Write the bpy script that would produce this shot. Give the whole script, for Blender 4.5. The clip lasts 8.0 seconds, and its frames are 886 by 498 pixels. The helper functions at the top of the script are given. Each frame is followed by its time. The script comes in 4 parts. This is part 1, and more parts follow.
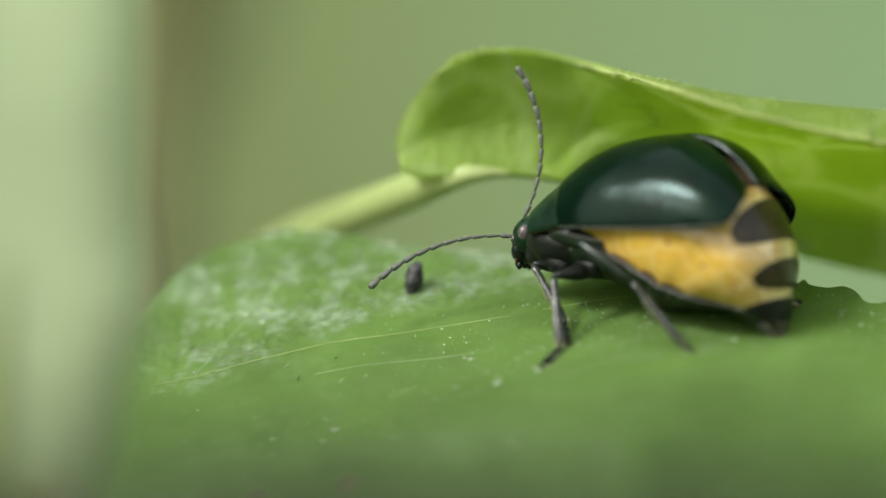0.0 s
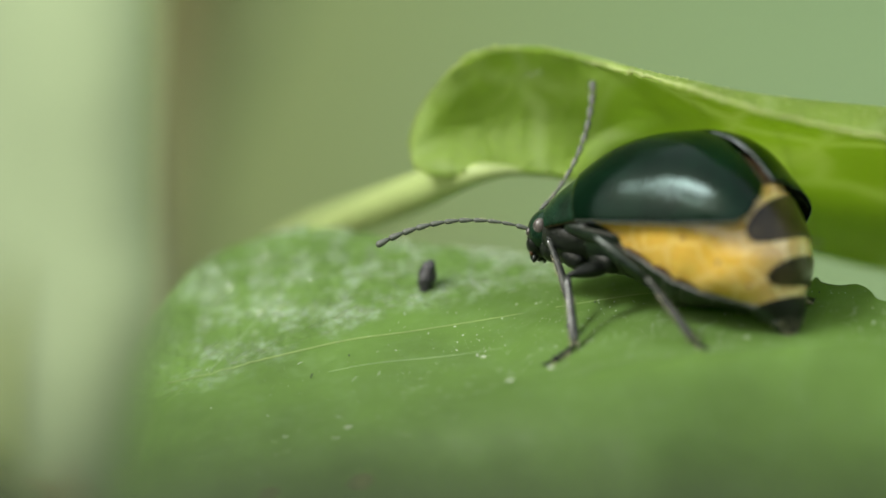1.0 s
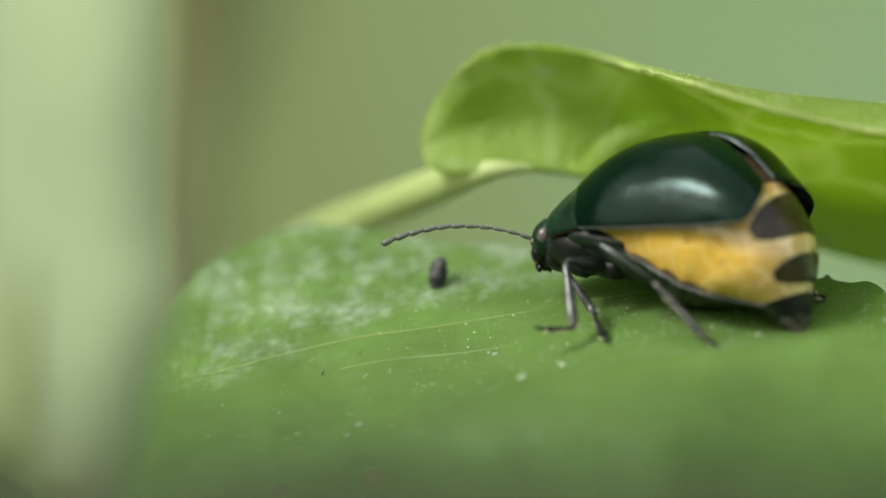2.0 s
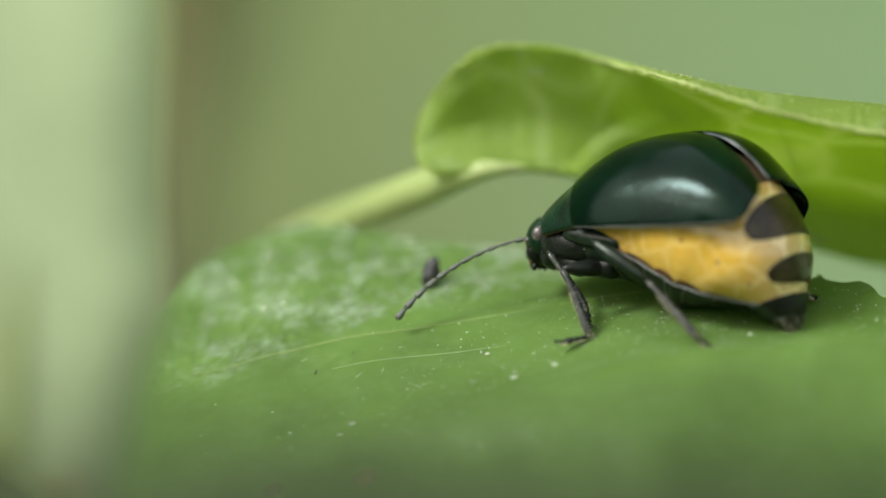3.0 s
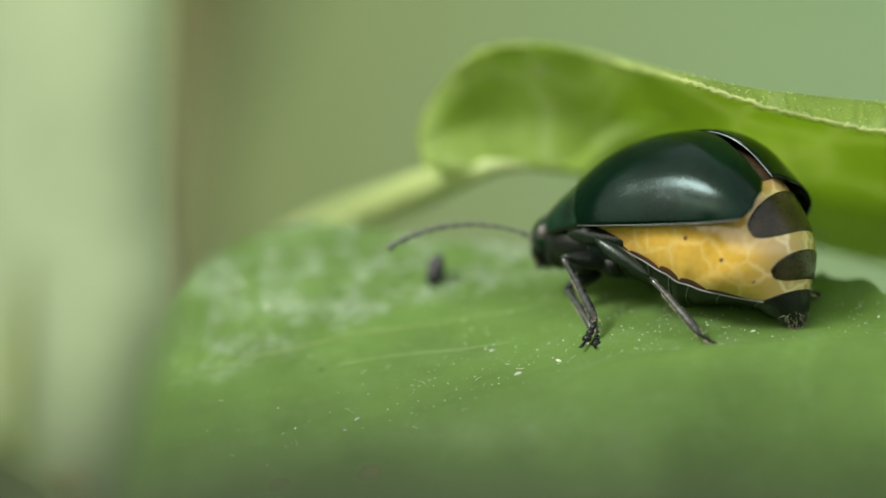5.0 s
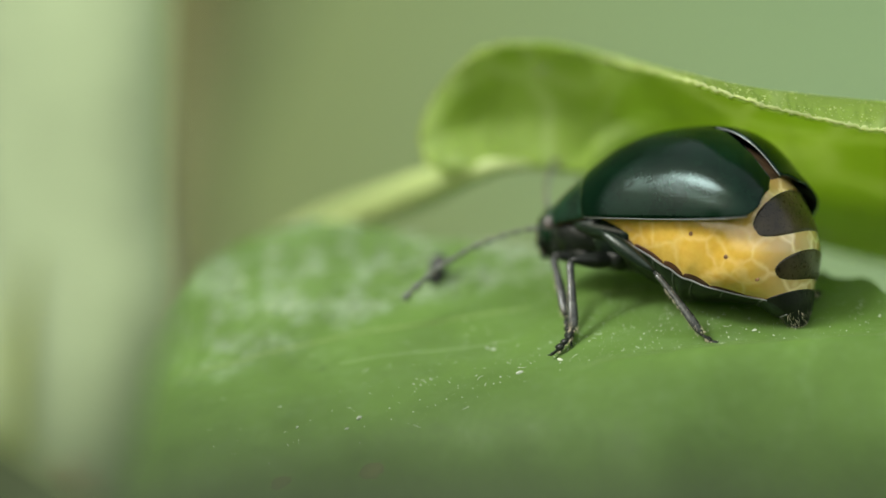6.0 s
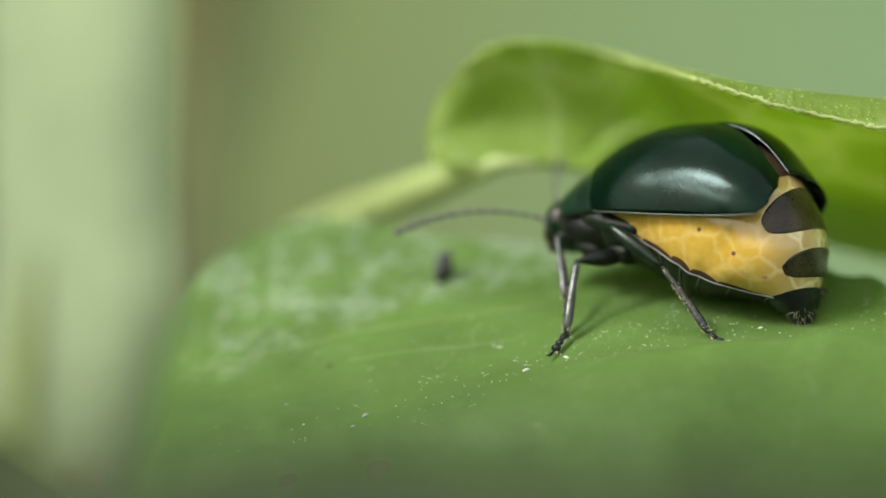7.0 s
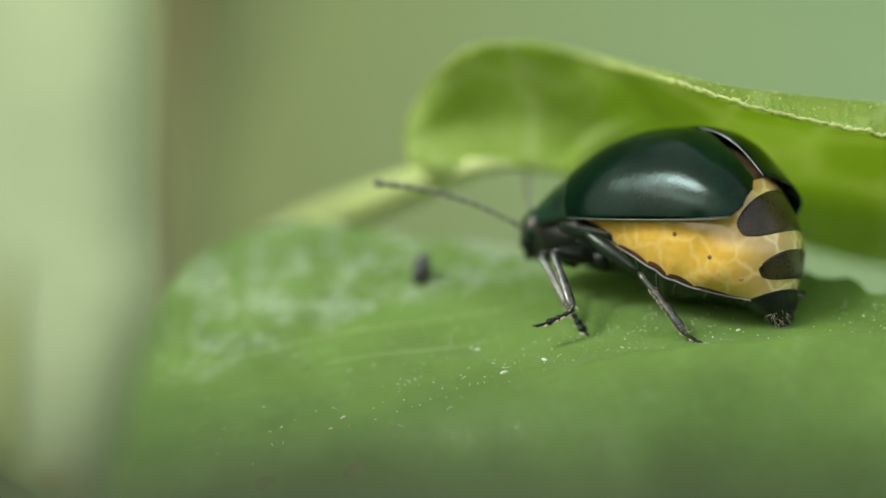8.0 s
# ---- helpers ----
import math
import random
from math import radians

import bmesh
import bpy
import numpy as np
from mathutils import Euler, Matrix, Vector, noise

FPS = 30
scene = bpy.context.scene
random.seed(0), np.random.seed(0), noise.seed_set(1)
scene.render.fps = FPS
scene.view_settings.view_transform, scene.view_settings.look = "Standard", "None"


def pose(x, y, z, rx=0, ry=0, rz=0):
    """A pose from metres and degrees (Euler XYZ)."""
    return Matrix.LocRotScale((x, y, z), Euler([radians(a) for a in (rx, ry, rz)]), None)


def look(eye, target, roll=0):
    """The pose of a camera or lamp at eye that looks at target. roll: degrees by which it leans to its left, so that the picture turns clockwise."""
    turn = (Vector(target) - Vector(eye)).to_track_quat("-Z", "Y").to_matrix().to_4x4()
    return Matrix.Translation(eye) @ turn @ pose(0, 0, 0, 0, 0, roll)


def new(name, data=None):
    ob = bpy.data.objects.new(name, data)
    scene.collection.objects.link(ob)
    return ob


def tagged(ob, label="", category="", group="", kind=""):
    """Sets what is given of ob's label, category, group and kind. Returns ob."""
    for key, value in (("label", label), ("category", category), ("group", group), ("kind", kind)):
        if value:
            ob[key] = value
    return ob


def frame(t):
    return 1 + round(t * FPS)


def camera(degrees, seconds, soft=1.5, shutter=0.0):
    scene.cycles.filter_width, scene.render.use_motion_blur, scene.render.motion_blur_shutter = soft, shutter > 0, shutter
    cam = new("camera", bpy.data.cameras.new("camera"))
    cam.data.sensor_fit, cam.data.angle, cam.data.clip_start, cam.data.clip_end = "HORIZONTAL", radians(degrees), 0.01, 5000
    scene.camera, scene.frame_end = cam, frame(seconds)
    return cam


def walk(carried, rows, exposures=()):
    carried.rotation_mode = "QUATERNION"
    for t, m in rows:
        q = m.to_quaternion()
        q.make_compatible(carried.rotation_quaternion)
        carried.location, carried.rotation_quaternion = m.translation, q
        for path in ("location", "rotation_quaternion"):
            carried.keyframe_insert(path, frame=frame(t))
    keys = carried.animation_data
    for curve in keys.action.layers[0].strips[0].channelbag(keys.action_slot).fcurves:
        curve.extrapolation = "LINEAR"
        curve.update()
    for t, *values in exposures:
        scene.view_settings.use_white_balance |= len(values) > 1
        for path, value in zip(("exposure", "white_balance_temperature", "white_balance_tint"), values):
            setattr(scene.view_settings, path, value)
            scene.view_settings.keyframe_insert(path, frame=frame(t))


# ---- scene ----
MM = 0.001


def smooth(x, lo, hi):
    s = min(1.0, max(0.0, (x - lo) / (hi - lo)))
    return s * s * (3 - 2 * s)


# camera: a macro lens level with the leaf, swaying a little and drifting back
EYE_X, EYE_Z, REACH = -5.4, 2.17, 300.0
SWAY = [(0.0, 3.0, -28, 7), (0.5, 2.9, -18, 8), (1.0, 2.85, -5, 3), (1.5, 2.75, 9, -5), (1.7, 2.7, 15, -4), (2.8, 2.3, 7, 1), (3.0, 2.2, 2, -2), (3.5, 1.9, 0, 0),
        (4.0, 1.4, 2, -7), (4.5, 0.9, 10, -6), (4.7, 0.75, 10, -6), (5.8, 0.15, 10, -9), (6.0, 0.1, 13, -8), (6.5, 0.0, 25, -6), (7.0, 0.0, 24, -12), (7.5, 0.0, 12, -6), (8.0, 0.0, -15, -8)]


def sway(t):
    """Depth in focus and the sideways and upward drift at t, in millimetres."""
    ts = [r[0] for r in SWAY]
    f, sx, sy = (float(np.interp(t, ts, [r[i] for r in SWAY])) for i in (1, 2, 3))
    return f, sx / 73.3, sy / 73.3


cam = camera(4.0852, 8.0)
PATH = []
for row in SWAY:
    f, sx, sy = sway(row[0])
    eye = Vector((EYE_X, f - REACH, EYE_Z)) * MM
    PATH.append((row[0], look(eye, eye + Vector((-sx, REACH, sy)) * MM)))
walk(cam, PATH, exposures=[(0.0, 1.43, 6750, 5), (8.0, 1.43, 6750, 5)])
cam.data.dof.use_dof = True
cam.data.dof.focus_distance = REACH * MM
cam.data.dof.aperture_fstop = 24.0

# light: a bright overcast sky
world = bpy.data.worlds.new("world")
scene.world = world
world.use_nodes = True
wn = world.node_tree.nodes
sky = wn.new("ShaderNodeTexSky")
sky.sky_type, sky.sun_disc = "NISHITA", False
sky.sun_elevation, sky.sun_rotation = radians(40), radians(232)
sky.dust_density, sky.air_density = 6.0, 1.0
wn["Background"].inputs["Strength"].default_value = 0.115
cloud = wn.new("ShaderNodeMix")
cloud.data_type = "RGBA"
cloud.inputs["Factor"].default_value = 0.65
cloud.inputs["B"].default_value = (5.0, 5.0, 4.9, 1)
world.node_tree.links.new(sky.outputs[0], cloud.inputs["A"])
world.node_tree.links.new(cloud.outputs["Result"], wn["Background"].inputs["Color"])
lamp = bpy.data.lights.new("sun", "SUN")
lamp.energy, lamp.angle, lamp.color = 1.52, radians(16), (0.93, 0.97, 1.0)
sun = new("sun", lamp)
sun.matrix_world = look((-0.74, -0.5, 0.78), (0, 0, 0))


# ---- materials ----
def material(name, color, rough=0.5, metal=0.0, specular=0.5, coat=0.0, translucent=0.0, vary=0.25, scale=600.0, bump=0.0, bump_scale=4000.0, tint=None, through_color=None, net=None):
    """A principled surface with colour variation at two scales, fine relief and, for leaves, light let through."""
    m = bpy.data.materials.new(name)
    m.use_nodes = True
    nt = m.node_tree
    n, l = nt.nodes, nt.links
    p = n["Principled BSDF"]
    co = n.new("ShaderNodeTexCoord")
    big = n.new("ShaderNodeTexNoise")
    big.inputs["Scale"].default_value, big.inputs["Detail"].default_value = scale, 6
    fine = n.new("ShaderNodeTexNoise")
    fine.inputs["Scale"].default_value, fine.inputs["Detail"].default_value = scale * 9, 3
    for t in (big, fine):
        l.new(co.outputs["Object"], t.inputs["Vector"])
    add = n.new("ShaderNodeMath")
    add.operation = "MULTIPLY_ADD"
    add.inputs[1].default_value = 0.35
    l.new(fine.outputs["Fac"], add.inputs[0])
    l.new(big.outputs["Fac"], add.inputs[2])
    ramp = n.new("ShaderNodeValToRGB")
    other = tint or color
    lo = [c * (1 - vary) for c in color]
    hi = [min(1, c * (1 + vary)) for c in other]
    ramp.color_ramp.elements[0].position, ramp.color_ramp.elements[0].color = 0.45, (*lo, 1)
    ramp.color_ramp.elements[1].position, ramp.color_ramp.elements[1].color = 0.9, (*hi, 1)
    l.new(add.outputs[0], ramp.inputs["Fac"])
    surface = ramp.outputs[0]
    veins = None
    if net:
        warp = n.new("ShaderNodeTexNoise")
        warp.inputs["Scale"].default_value = net[0] * 0.6
        l.new(co.outputs["Object"], warp.inputs["Vector"])
        shift = n.new("ShaderNodeVectorMath")
        shift.operation = "MULTIPLY_ADD"
        shift.inputs[1].default_value = (0.9 / net[0],) * 3
        l.new(warp.outputs["Color"], shift.inputs[0])
        l.new(co.outputs["Object"], shift.inputs[2])
        cells = n.new("ShaderNodeTexVoronoi")
        cells.feature = "DISTANCE_TO_EDGE"
        cells.inputs["Scale"].default_value = net[0]
        l.new(shift.outputs[0], cells.inputs["Vector"])
        line = n.new("ShaderNodeMapRange")
        line.interpolation_type = "SMOOTHSTEP"
        line.inputs["From Max"].default_value = net[1]
        line.inputs["To Min"].default_value, line.inputs["To Max"].default_value = net[2], 0.0
        l.new(cells.outputs["Distance"], line.inputs["Value"])
        pale = n.new("ShaderNodeMix")
        pale.data_type = "RGBA"
        pale.inputs["B"].default_value = (0.42, 0.52, 0.26, 1)
        l.new(line.outputs[0], pale.inputs["Factor"])
        l.new(surface, pale.inputs["A"])
        surface, veins = pale.outputs["Result"], line.outputs[0]
    l.new(surface, p.inputs["Base Color"])
    uneven = n.new("ShaderNodeMapRange")
    uneven.inputs["To Min"].default_value, uneven.inputs["To Max"].default_value = rough * 0.65, rough * 1.35
    l.new(fine.outputs["Fac"], uneven.inputs["Value"])
    l.new(uneven.outputs[0], p.inputs["Roughness"])
    p.inputs["Metallic"].default_value = metal
    p.inputs["Specular IOR Level"].default_value = specular
    p.inputs["Coat Weight"].default_value = coat
    p.inputs["Coat Roughness"].default_value = 0.08
    if bump:
        tex = n.new("ShaderNodeTexNoise")
        tex.inputs["Scale"].default_value, tex.inputs["Detail"].default_value = bump_scale, 4
        l.new(co.outputs["Object"], tex.inputs["Vector"])
        b = n.new("ShaderNodeBump")
        b.inputs["Strength"].default_value, b.inputs["Distance"].default_value = 1.0, bump * MM
        l.new(tex.outputs["Fac"], b.inputs["Height"])
        l.new(b.outputs[0], p.inputs["Normal"])
        l.new(b.outputs[0], p.inputs["Coat Normal"])
    if translucent:
        tr = n.new("ShaderNodeBsdfTranslucent")
        if through_color:
            lit = n.new("ShaderNodeMix")
            lit.data_type, lit.blend_type = "RGBA", "MULTIPLY"
            lit.inputs["Factor"].default_value = 0.35
            lit.inputs["A"].default_value = (*through_color, 1)
            l.new(big.outputs["Fac"], lit.inputs["B"])
            glow = lit.outputs["Result"]
            if veins:
                bright = n.new("ShaderNodeMix")
                bright.data_type = "RGBA"
                bright.inputs["B"].default_value = (0.9, 0.95, 0.6, 1)
                l.new(veins, bright.inputs["Factor"])
                l.new(glow, bright.inputs["A"])
                glow = bright.outputs["Result"]
            l.new(glow, tr.inputs["Color"])
        else:
            l.new(ramp.outputs[0], tr.inputs["Color"])
        mix = n.new("ShaderNodeMixShader")
        mix.inputs["Fac"].default_value = translucent
        l.new(p.outputs[0], mix.inputs[1])
        l.new(tr.outputs[0], mix.inputs[2])
        l.new(mix.outputs[0], n["Material Output"].inputs["Surface"])
    return m


LEAF = material("leaf", (0.094, 0.168, 0.038), rough=0.5, specular=0.1, coat=0.6, translucent=0.28, vary=0.2, scale=420, bump=0.17, bump_scale=3200, through_color=(0.3, 0.5, 0.07))


def wrinkle_zone():
    """The leaf is crinkled towards its base and smooth elsewhere."""
    n, l = LEAF.node_tree.nodes, LEAF.node_tree.links
    relief = next(k for k in n if k.bl_idname == "ShaderNodeBump")
    relief.inputs["Height"].links[0].from_node.inputs["Detail"].default_value = 1.6
    co = n.new("ShaderNodeTexCoord")
    sep = n.new("ShaderNodeSeparateXYZ")
    l.new(co.outputs["Object"], sep.inputs[0])
    zone = n.new("ShaderNodeMapRange")
    zone.interpolation_type = "SMOOTHSTEP"
    zone.inputs["From Min"].default_value, zone.inputs["From Max"].default_value = 4.7 * MM, 5.8 * MM
    zone.inputs["To Min"].default_value, zone.inputs["To Max"].default_value = 0.11, 1.0
    side = n.new("ShaderNodeMath")
    side.operation = "MULTIPLY_ADD"
    side.inputs[1].default_value = -0.18
    l.new(sep.outputs["X"], side.inputs[0])
    l.new(sep.outputs["Y"], side.inputs[2])
    l.new(side.outputs[0], zone.inputs["Value"])
    l.new(zone.outputs[0], relief.inputs["Strength"])
    coat_sheen = n.new("ShaderNodeMath")
    coat_sheen.operation = "MULTIPLY_ADD"
    coat_sheen.inputs[1].default_value, coat_sheen.inputs[2].default_value = 1.0, -0.08
    patchy = n.new("ShaderNodeTexNoise")
    patchy.inputs["Scale"].default_value, patchy.inputs["Detail"].default_value = 1100, 9
    patchy.inputs["Roughness"].default_value = 0.68
    l.new(co.outputs["Object"], patchy.inputs["Vector"])
    spread = n.new("ShaderNodeMapRange")
    spread.inputs["From Min"].default_value, spread.inputs["From Max"].default_value = 0.44, 0.57
    spread.inputs["To Min"].default_value, spread.inputs["To Max"].default_value = 0.1, 1.06
    l.new(patchy.outputs["Fac"], spread.inputs["Value"])
    bare = n.new("ShaderNodeMapRange")
    bare.interpolation_type = "SMOOTHSTEP"
    bare.inputs["From Min"].default_value, bare.inputs["From Max"].default_value = -12.3 * MM, -10.9 * MM
    bare.inputs["To Min"].default_value = 0.12
    l.new(sep.outputs["X"], bare.inputs["Value"])
    cover = n.new("ShaderNodeMath")
    cover.operation = "MULTIPLY"
    l.new(spread.outputs[0], cover.inputs[0])
    l.new(bare.outputs[0], cover.inputs[1])
    sheen_mask = n.new("ShaderNodeMath")
    sheen_mask.operation = "MULTIPLY"
    l.new(zone.outputs[0], sheen_mask.inputs[0])
    l.new(cover.outputs[0], sheen_mask.inputs[1])
    l.new(sheen_mask.outputs[0], coat_sheen.inputs[0])
    l.new(coat_sheen.outputs[0], n["Principled BSDF"].inputs["Coat Weight"])
    grain = n.new("ShaderNodeTexNoise")
    grain.inputs["Scale"].default_value, grain.inputs["Detail"].default_value = 3800, 4
    l.new(co.outputs["Object"], grain.inputs["Vector"])
    fleck = n.new("ShaderNodeMapRange")
    fleck.inputs["From Min"].default_value, fleck.inputs["From Max"].default_value = 0.47, 0.62
    fleck.inputs["To Min"].default_value, fleck.inputs["To Max"].default_value = 0.03, 0.42
    l.new(grain.outputs["Fac"], fleck.inputs["Value"])
    amount = n.new("ShaderNodeMath")
    amount.operation = "MULTIPLY"
    l.new(fleck.outputs[0], amount.inputs[0])
    l.new(sheen_mask.outputs[0], amount.inputs[1])
    # sky sheen of the crinkled part, painted pale into the base colour
    painted_sheen = n.new("ShaderNodeMix")
    painted_sheen.data_type = "RGBA"
    painted_sheen.inputs["B"].default_value = (0.34, 0.46, 0.33, 1)
    base = n["Principled BSDF"].inputs["Base Color"]
    l.new(base.links[0].from_socket, painted_sheen.inputs["A"])
    l.new(amount.outputs[0], painted_sheen.inputs["Factor"])
    l.new(painted_sheen.outputs["Result"], base)
    fuzz_sheen = n.new("ShaderNodeMath")
    fuzz_sheen.operation = "MULTIPLY"
    fuzz_sheen.inputs[1].default_value = 1.0
    l.new(sheen_mask.outputs[0], fuzz_sheen.inputs[0])
    l.new(fuzz_sheen.outputs[0], n["Principled BSDF"].inputs["Sheen Weight"])
    n["Principled BSDF"].inputs["Sheen Roughness"].default_value = 0.4
    n["Principled BSDF"].inputs["Coat Roughness"].default_value = 0.14
    n["Principled BSDF"].inputs["Coat IOR"].default_value = 1.75


wrinkle_zone()
VEIN = material("vein", (0.21, 0.30, 0.09), rough=0.5, translucent=0.2)
PALE_VEIN = material("pale_vein", (0.22, 0.32, 0.14), rough=0.5, translucent=0.2)
CURL = material("young_leaf", (0.27, 0.375, 0.08), rough=0.45, specular=0.4, translucent=0.62, vary=0.2, scale=260, bump=0.11, bump_scale=4500, net=(420, 0.14, 0.3), through_color=(0.6, 0.78, 0.135))
RIB = material("rib", (0.33, 0.41, 0.12), rough=0.5, vary=0.25, scale=300)
STALK = material("stalk", (0.345, 0.425, 0.165), rough=0.5, translucent=0.25, vary=0.15, through_color=(0.75, 0.85, 0.5))
STEM_RIB = material("stem_rib", (0.15, 0.19, 0.035), rough=0.5, vary=0.25, scale=200)
STEM = material("stem", (0.265, 0.33, 0.185), rough=0.5, vary=0.3, scale=110, bump=0.02)
BRACT = material("bract", (0.032, 0.05, 0.008), rough=0.5, translucent=0.2, vary=0.4, scale=200, tint=(0.04, 0.055, 0.01))
# dark colour of the added blade that shades the bottom of the view
DARKENER = material("darkener", (0.046, 0.066, 0.032), rough=0.6, specular=0.2, translucent=0.1, vary=0.3, scale=120, bump=0.05, bump_scale=900)
OLIVE = material("olive_leaf", (0.055, 0.068, 0.008), rough=0.6, translucent=0.15, vary=0.25, scale=150)
SPOT = material("leaf_spot", (0.095, 0.095, 0.04), rough=0.7, specular=0.1, vary=0.3, scale=1500)
SCAR = material("scar", (0.16, 0.10, 0.06), rough=0.8, vary=0.4, scale=1500)
TWIG = material("twig", (0.1, 0.098, 0.036), rough=0.8, vary=0.3, scale=150, bump=0.05)
ELYTRA = material("elytron", (0.001, 0.0085, 0.0036), rough=0.09, metal=0.2, specular=0.16, coat=0.0, vary=0.5, scale=900, bump=0.004, bump_scale=26000, tint=(0.002, 0.009, 0.0045))
SHIELD = material("neck_shield", (0.005, 0.017, 0.009), rough=0.3, specular=0.3, metal=0.3, vary=0.6, scale=1800, bump=0.02, bump_scale=10000, tint=(0.006, 0.022, 0.012))
DARK = material("chitin", (0.008, 0.010, 0.008), rough=0.34, metal=0.0, specular=0.2, vary=0.5, scale=1800, bump=0.02, bump_scale=9000)
ELYTRA.node_tree.nodes["Principled BSDF"].inputs["Specular Tint"].default_value = (0.78, 0.95, 1.0, 1)
THIGH = material("thigh_shell", (0.010, 0.018, 0.012), rough=0.32, metal=0.2, specular=0.4, vary=0.5, scale=2500, bump=0.008, bump_scale=12000)
EYE = material("eye", (0.06, 0.052, 0.048), rough=0.3, vary=0.3, scale=5000, bump=0.006, bump_scale=25000)
MEMBRANE = material("membrane", (0.075, 0.048, 0.026), rough=0.35, vary=0.5, scale=2500, bump=0.012, bump_scale=7000)


def belly_material():
    """Stretched skin: orange in front, pale tan behind, with a net of paler lines."""
    m = material("abdomen_skin", (0.49, 0.305, 0.034), rough=0.2, coat=0.8, vary=0.1, scale=700, bump=0.008, bump_scale=2200, tint=(0.56, 0.37, 0.075))
    n, l = m.node_tree.nodes, m.node_tree.links
    p = n["Principled BSDF"]
    ramp = p.inputs["Base Color"].links[0].from_socket
    co = n.new("ShaderNodeTexCoord")
    cells = n.new("ShaderNodeTexVoronoi")
    cells.feature = "DISTANCE_TO_EDGE"
    cells.inputs["Scale"].default_value = 1350
    warp = n.new("ShaderNodeTexNoise")
    warp.inputs["Scale"].default_value = 1500
    l.new(co.outputs["Object"], warp.inputs["Vector"])
    shift = n.new("ShaderNodeVectorMath")
    shift.operation = "MULTIPLY_ADD"
    shift.inputs[1].default_value = (0.55 * MM,) * 3
    l.new(warp.outputs["Color"], shift.inputs[0])
    l.new(co.outputs["Object"], shift.inputs[2])
    l.new(shift.outputs[0], cells.inputs["Vector"])
    line = n.new("ShaderNodeMapRange")
    line.inputs["From Min"].default_value, line.inputs["From Max"].default_value = 0.0, 0.13
    line.inputs["To Min"].default_value, line.inputs["To Max"].default_value = 1.0, 0.0
    l.new(cells.outputs["Distance"], line.inputs["Value"])
    pale = n.new("ShaderNodeMix")
    pale.data_type = "RGBA"
    pale.inputs["B"].default_value = (0.90, 0.77, 0.46, 1)
    sep = n.new("ShaderNodeSeparateXYZ")
    l.new(co.outputs["Object"], sep.inputs[0])
    back = n.new("ShaderNodeMapRange")
    back.interpolation_type = "SMOOTHSTEP"
    back.inputs["From Min"].default_value, back.inputs["From Max"].default_value = -1.3 * MM, 0.1 * MM
    l.new(sep.outputs["X"], back.inputs["Value"])
    strong = n.new("ShaderNodeMapRange")
    strong.inputs["To Min"].default_value, strong.inputs["To Max"].default_value = 0.16, 0.6
    l.new(back.outputs[0], strong.inputs["Value"])
    both = n.new("ShaderNodeMath")
    both.operation = "MULTIPLY"
    l.new(strong.outputs[0], both.inputs[0])
    l.new(line.outputs[0], both.inputs[1])
    l.new(both.outputs[0], pale.inputs["Factor"])
    tan = n.new("ShaderNodeMix")
    tan.data_type = "RGBA"
    tan.inputs["B"].default_value = (0.52, 0.37, 0.155, 1)
    l.new(back.outputs[0], tan.inputs["Factor"])
    l.new(ramp, tan.inputs["A"])
    l.new(tan.outputs["Result"], pale.inputs["A"])
    l.new(pale.outputs["Result"], p.inputs["Base Color"])
    p.inputs["Subsurface Weight"].default_value = 0.25
    p.inputs["Subsurface Radius"].default_value = (1.0, 0.45, 0.12)
    p.inputs["Subsurface Scale"].default_value = 0.3 * MM
    return m


BELLY = belly_material()
PORE = material("pore", (0.13, 0.06, 0.02), rough=0.4, vary=0.5, scale=6000)
SCALLOP = material("brown_skin", (0.06, 0.023, 0.009), rough=0.4, vary=0.4, scale=2500)
MARGIN = material("margin", (0.26, 0.29, 0.29), rough=0.3, metal=0.5)
SEAM = material("seam", (0.15, 0.16, 0.155), rough=0.35, metal=0.2)
RIM = material("leaf_rim", (0.42, 0.5, 0.24), rough=0.5, through_color=(0.95, 1.0, 0.5), translucent=0.6, vary=0.3, scale=1500)
PLATE = material("plate", (0.017, 0.012, 0.006), rough=0.3, specular=0.35, vary=0.6, scale=1500, bump=0.012, bump_scale=3500, tint=(0.035, 0.026, 0.012))
LEG = material("leg_shell", (0.04, 0.044, 0.04), rough=0.22, metal=0.2, vary=0.75, scale=5000, bump=0.006, bump_scale=9000)
HAIR = material("pad_hair", (0.55, 0.5, 0.36), rough=0.8)
HORN = material("antenna_shell", (0.075, 0.085, 0.07), rough=0.5, vary=0.4, scale=4000, bump=0.006, bump_scale=12000)
SPECK = material("dust", (0.5, 0.55, 0.43), rough=0.5)
PELLET = material("dropping", (0.018, 0.018, 0.02), rough=0.55, vary=0.5, scale=3000, bump=0.03, bump_scale=5000)
GROUND = material("ground", (0.13, 0.16, 0.06), rough=0.9, vary=0.5, scale=4)
HEDGE = material("far_foliage", (0.145, 0.185, 0.098), rough=0.8, vary=0.25, scale=12, tint=(0.178, 0.235, 0.127))


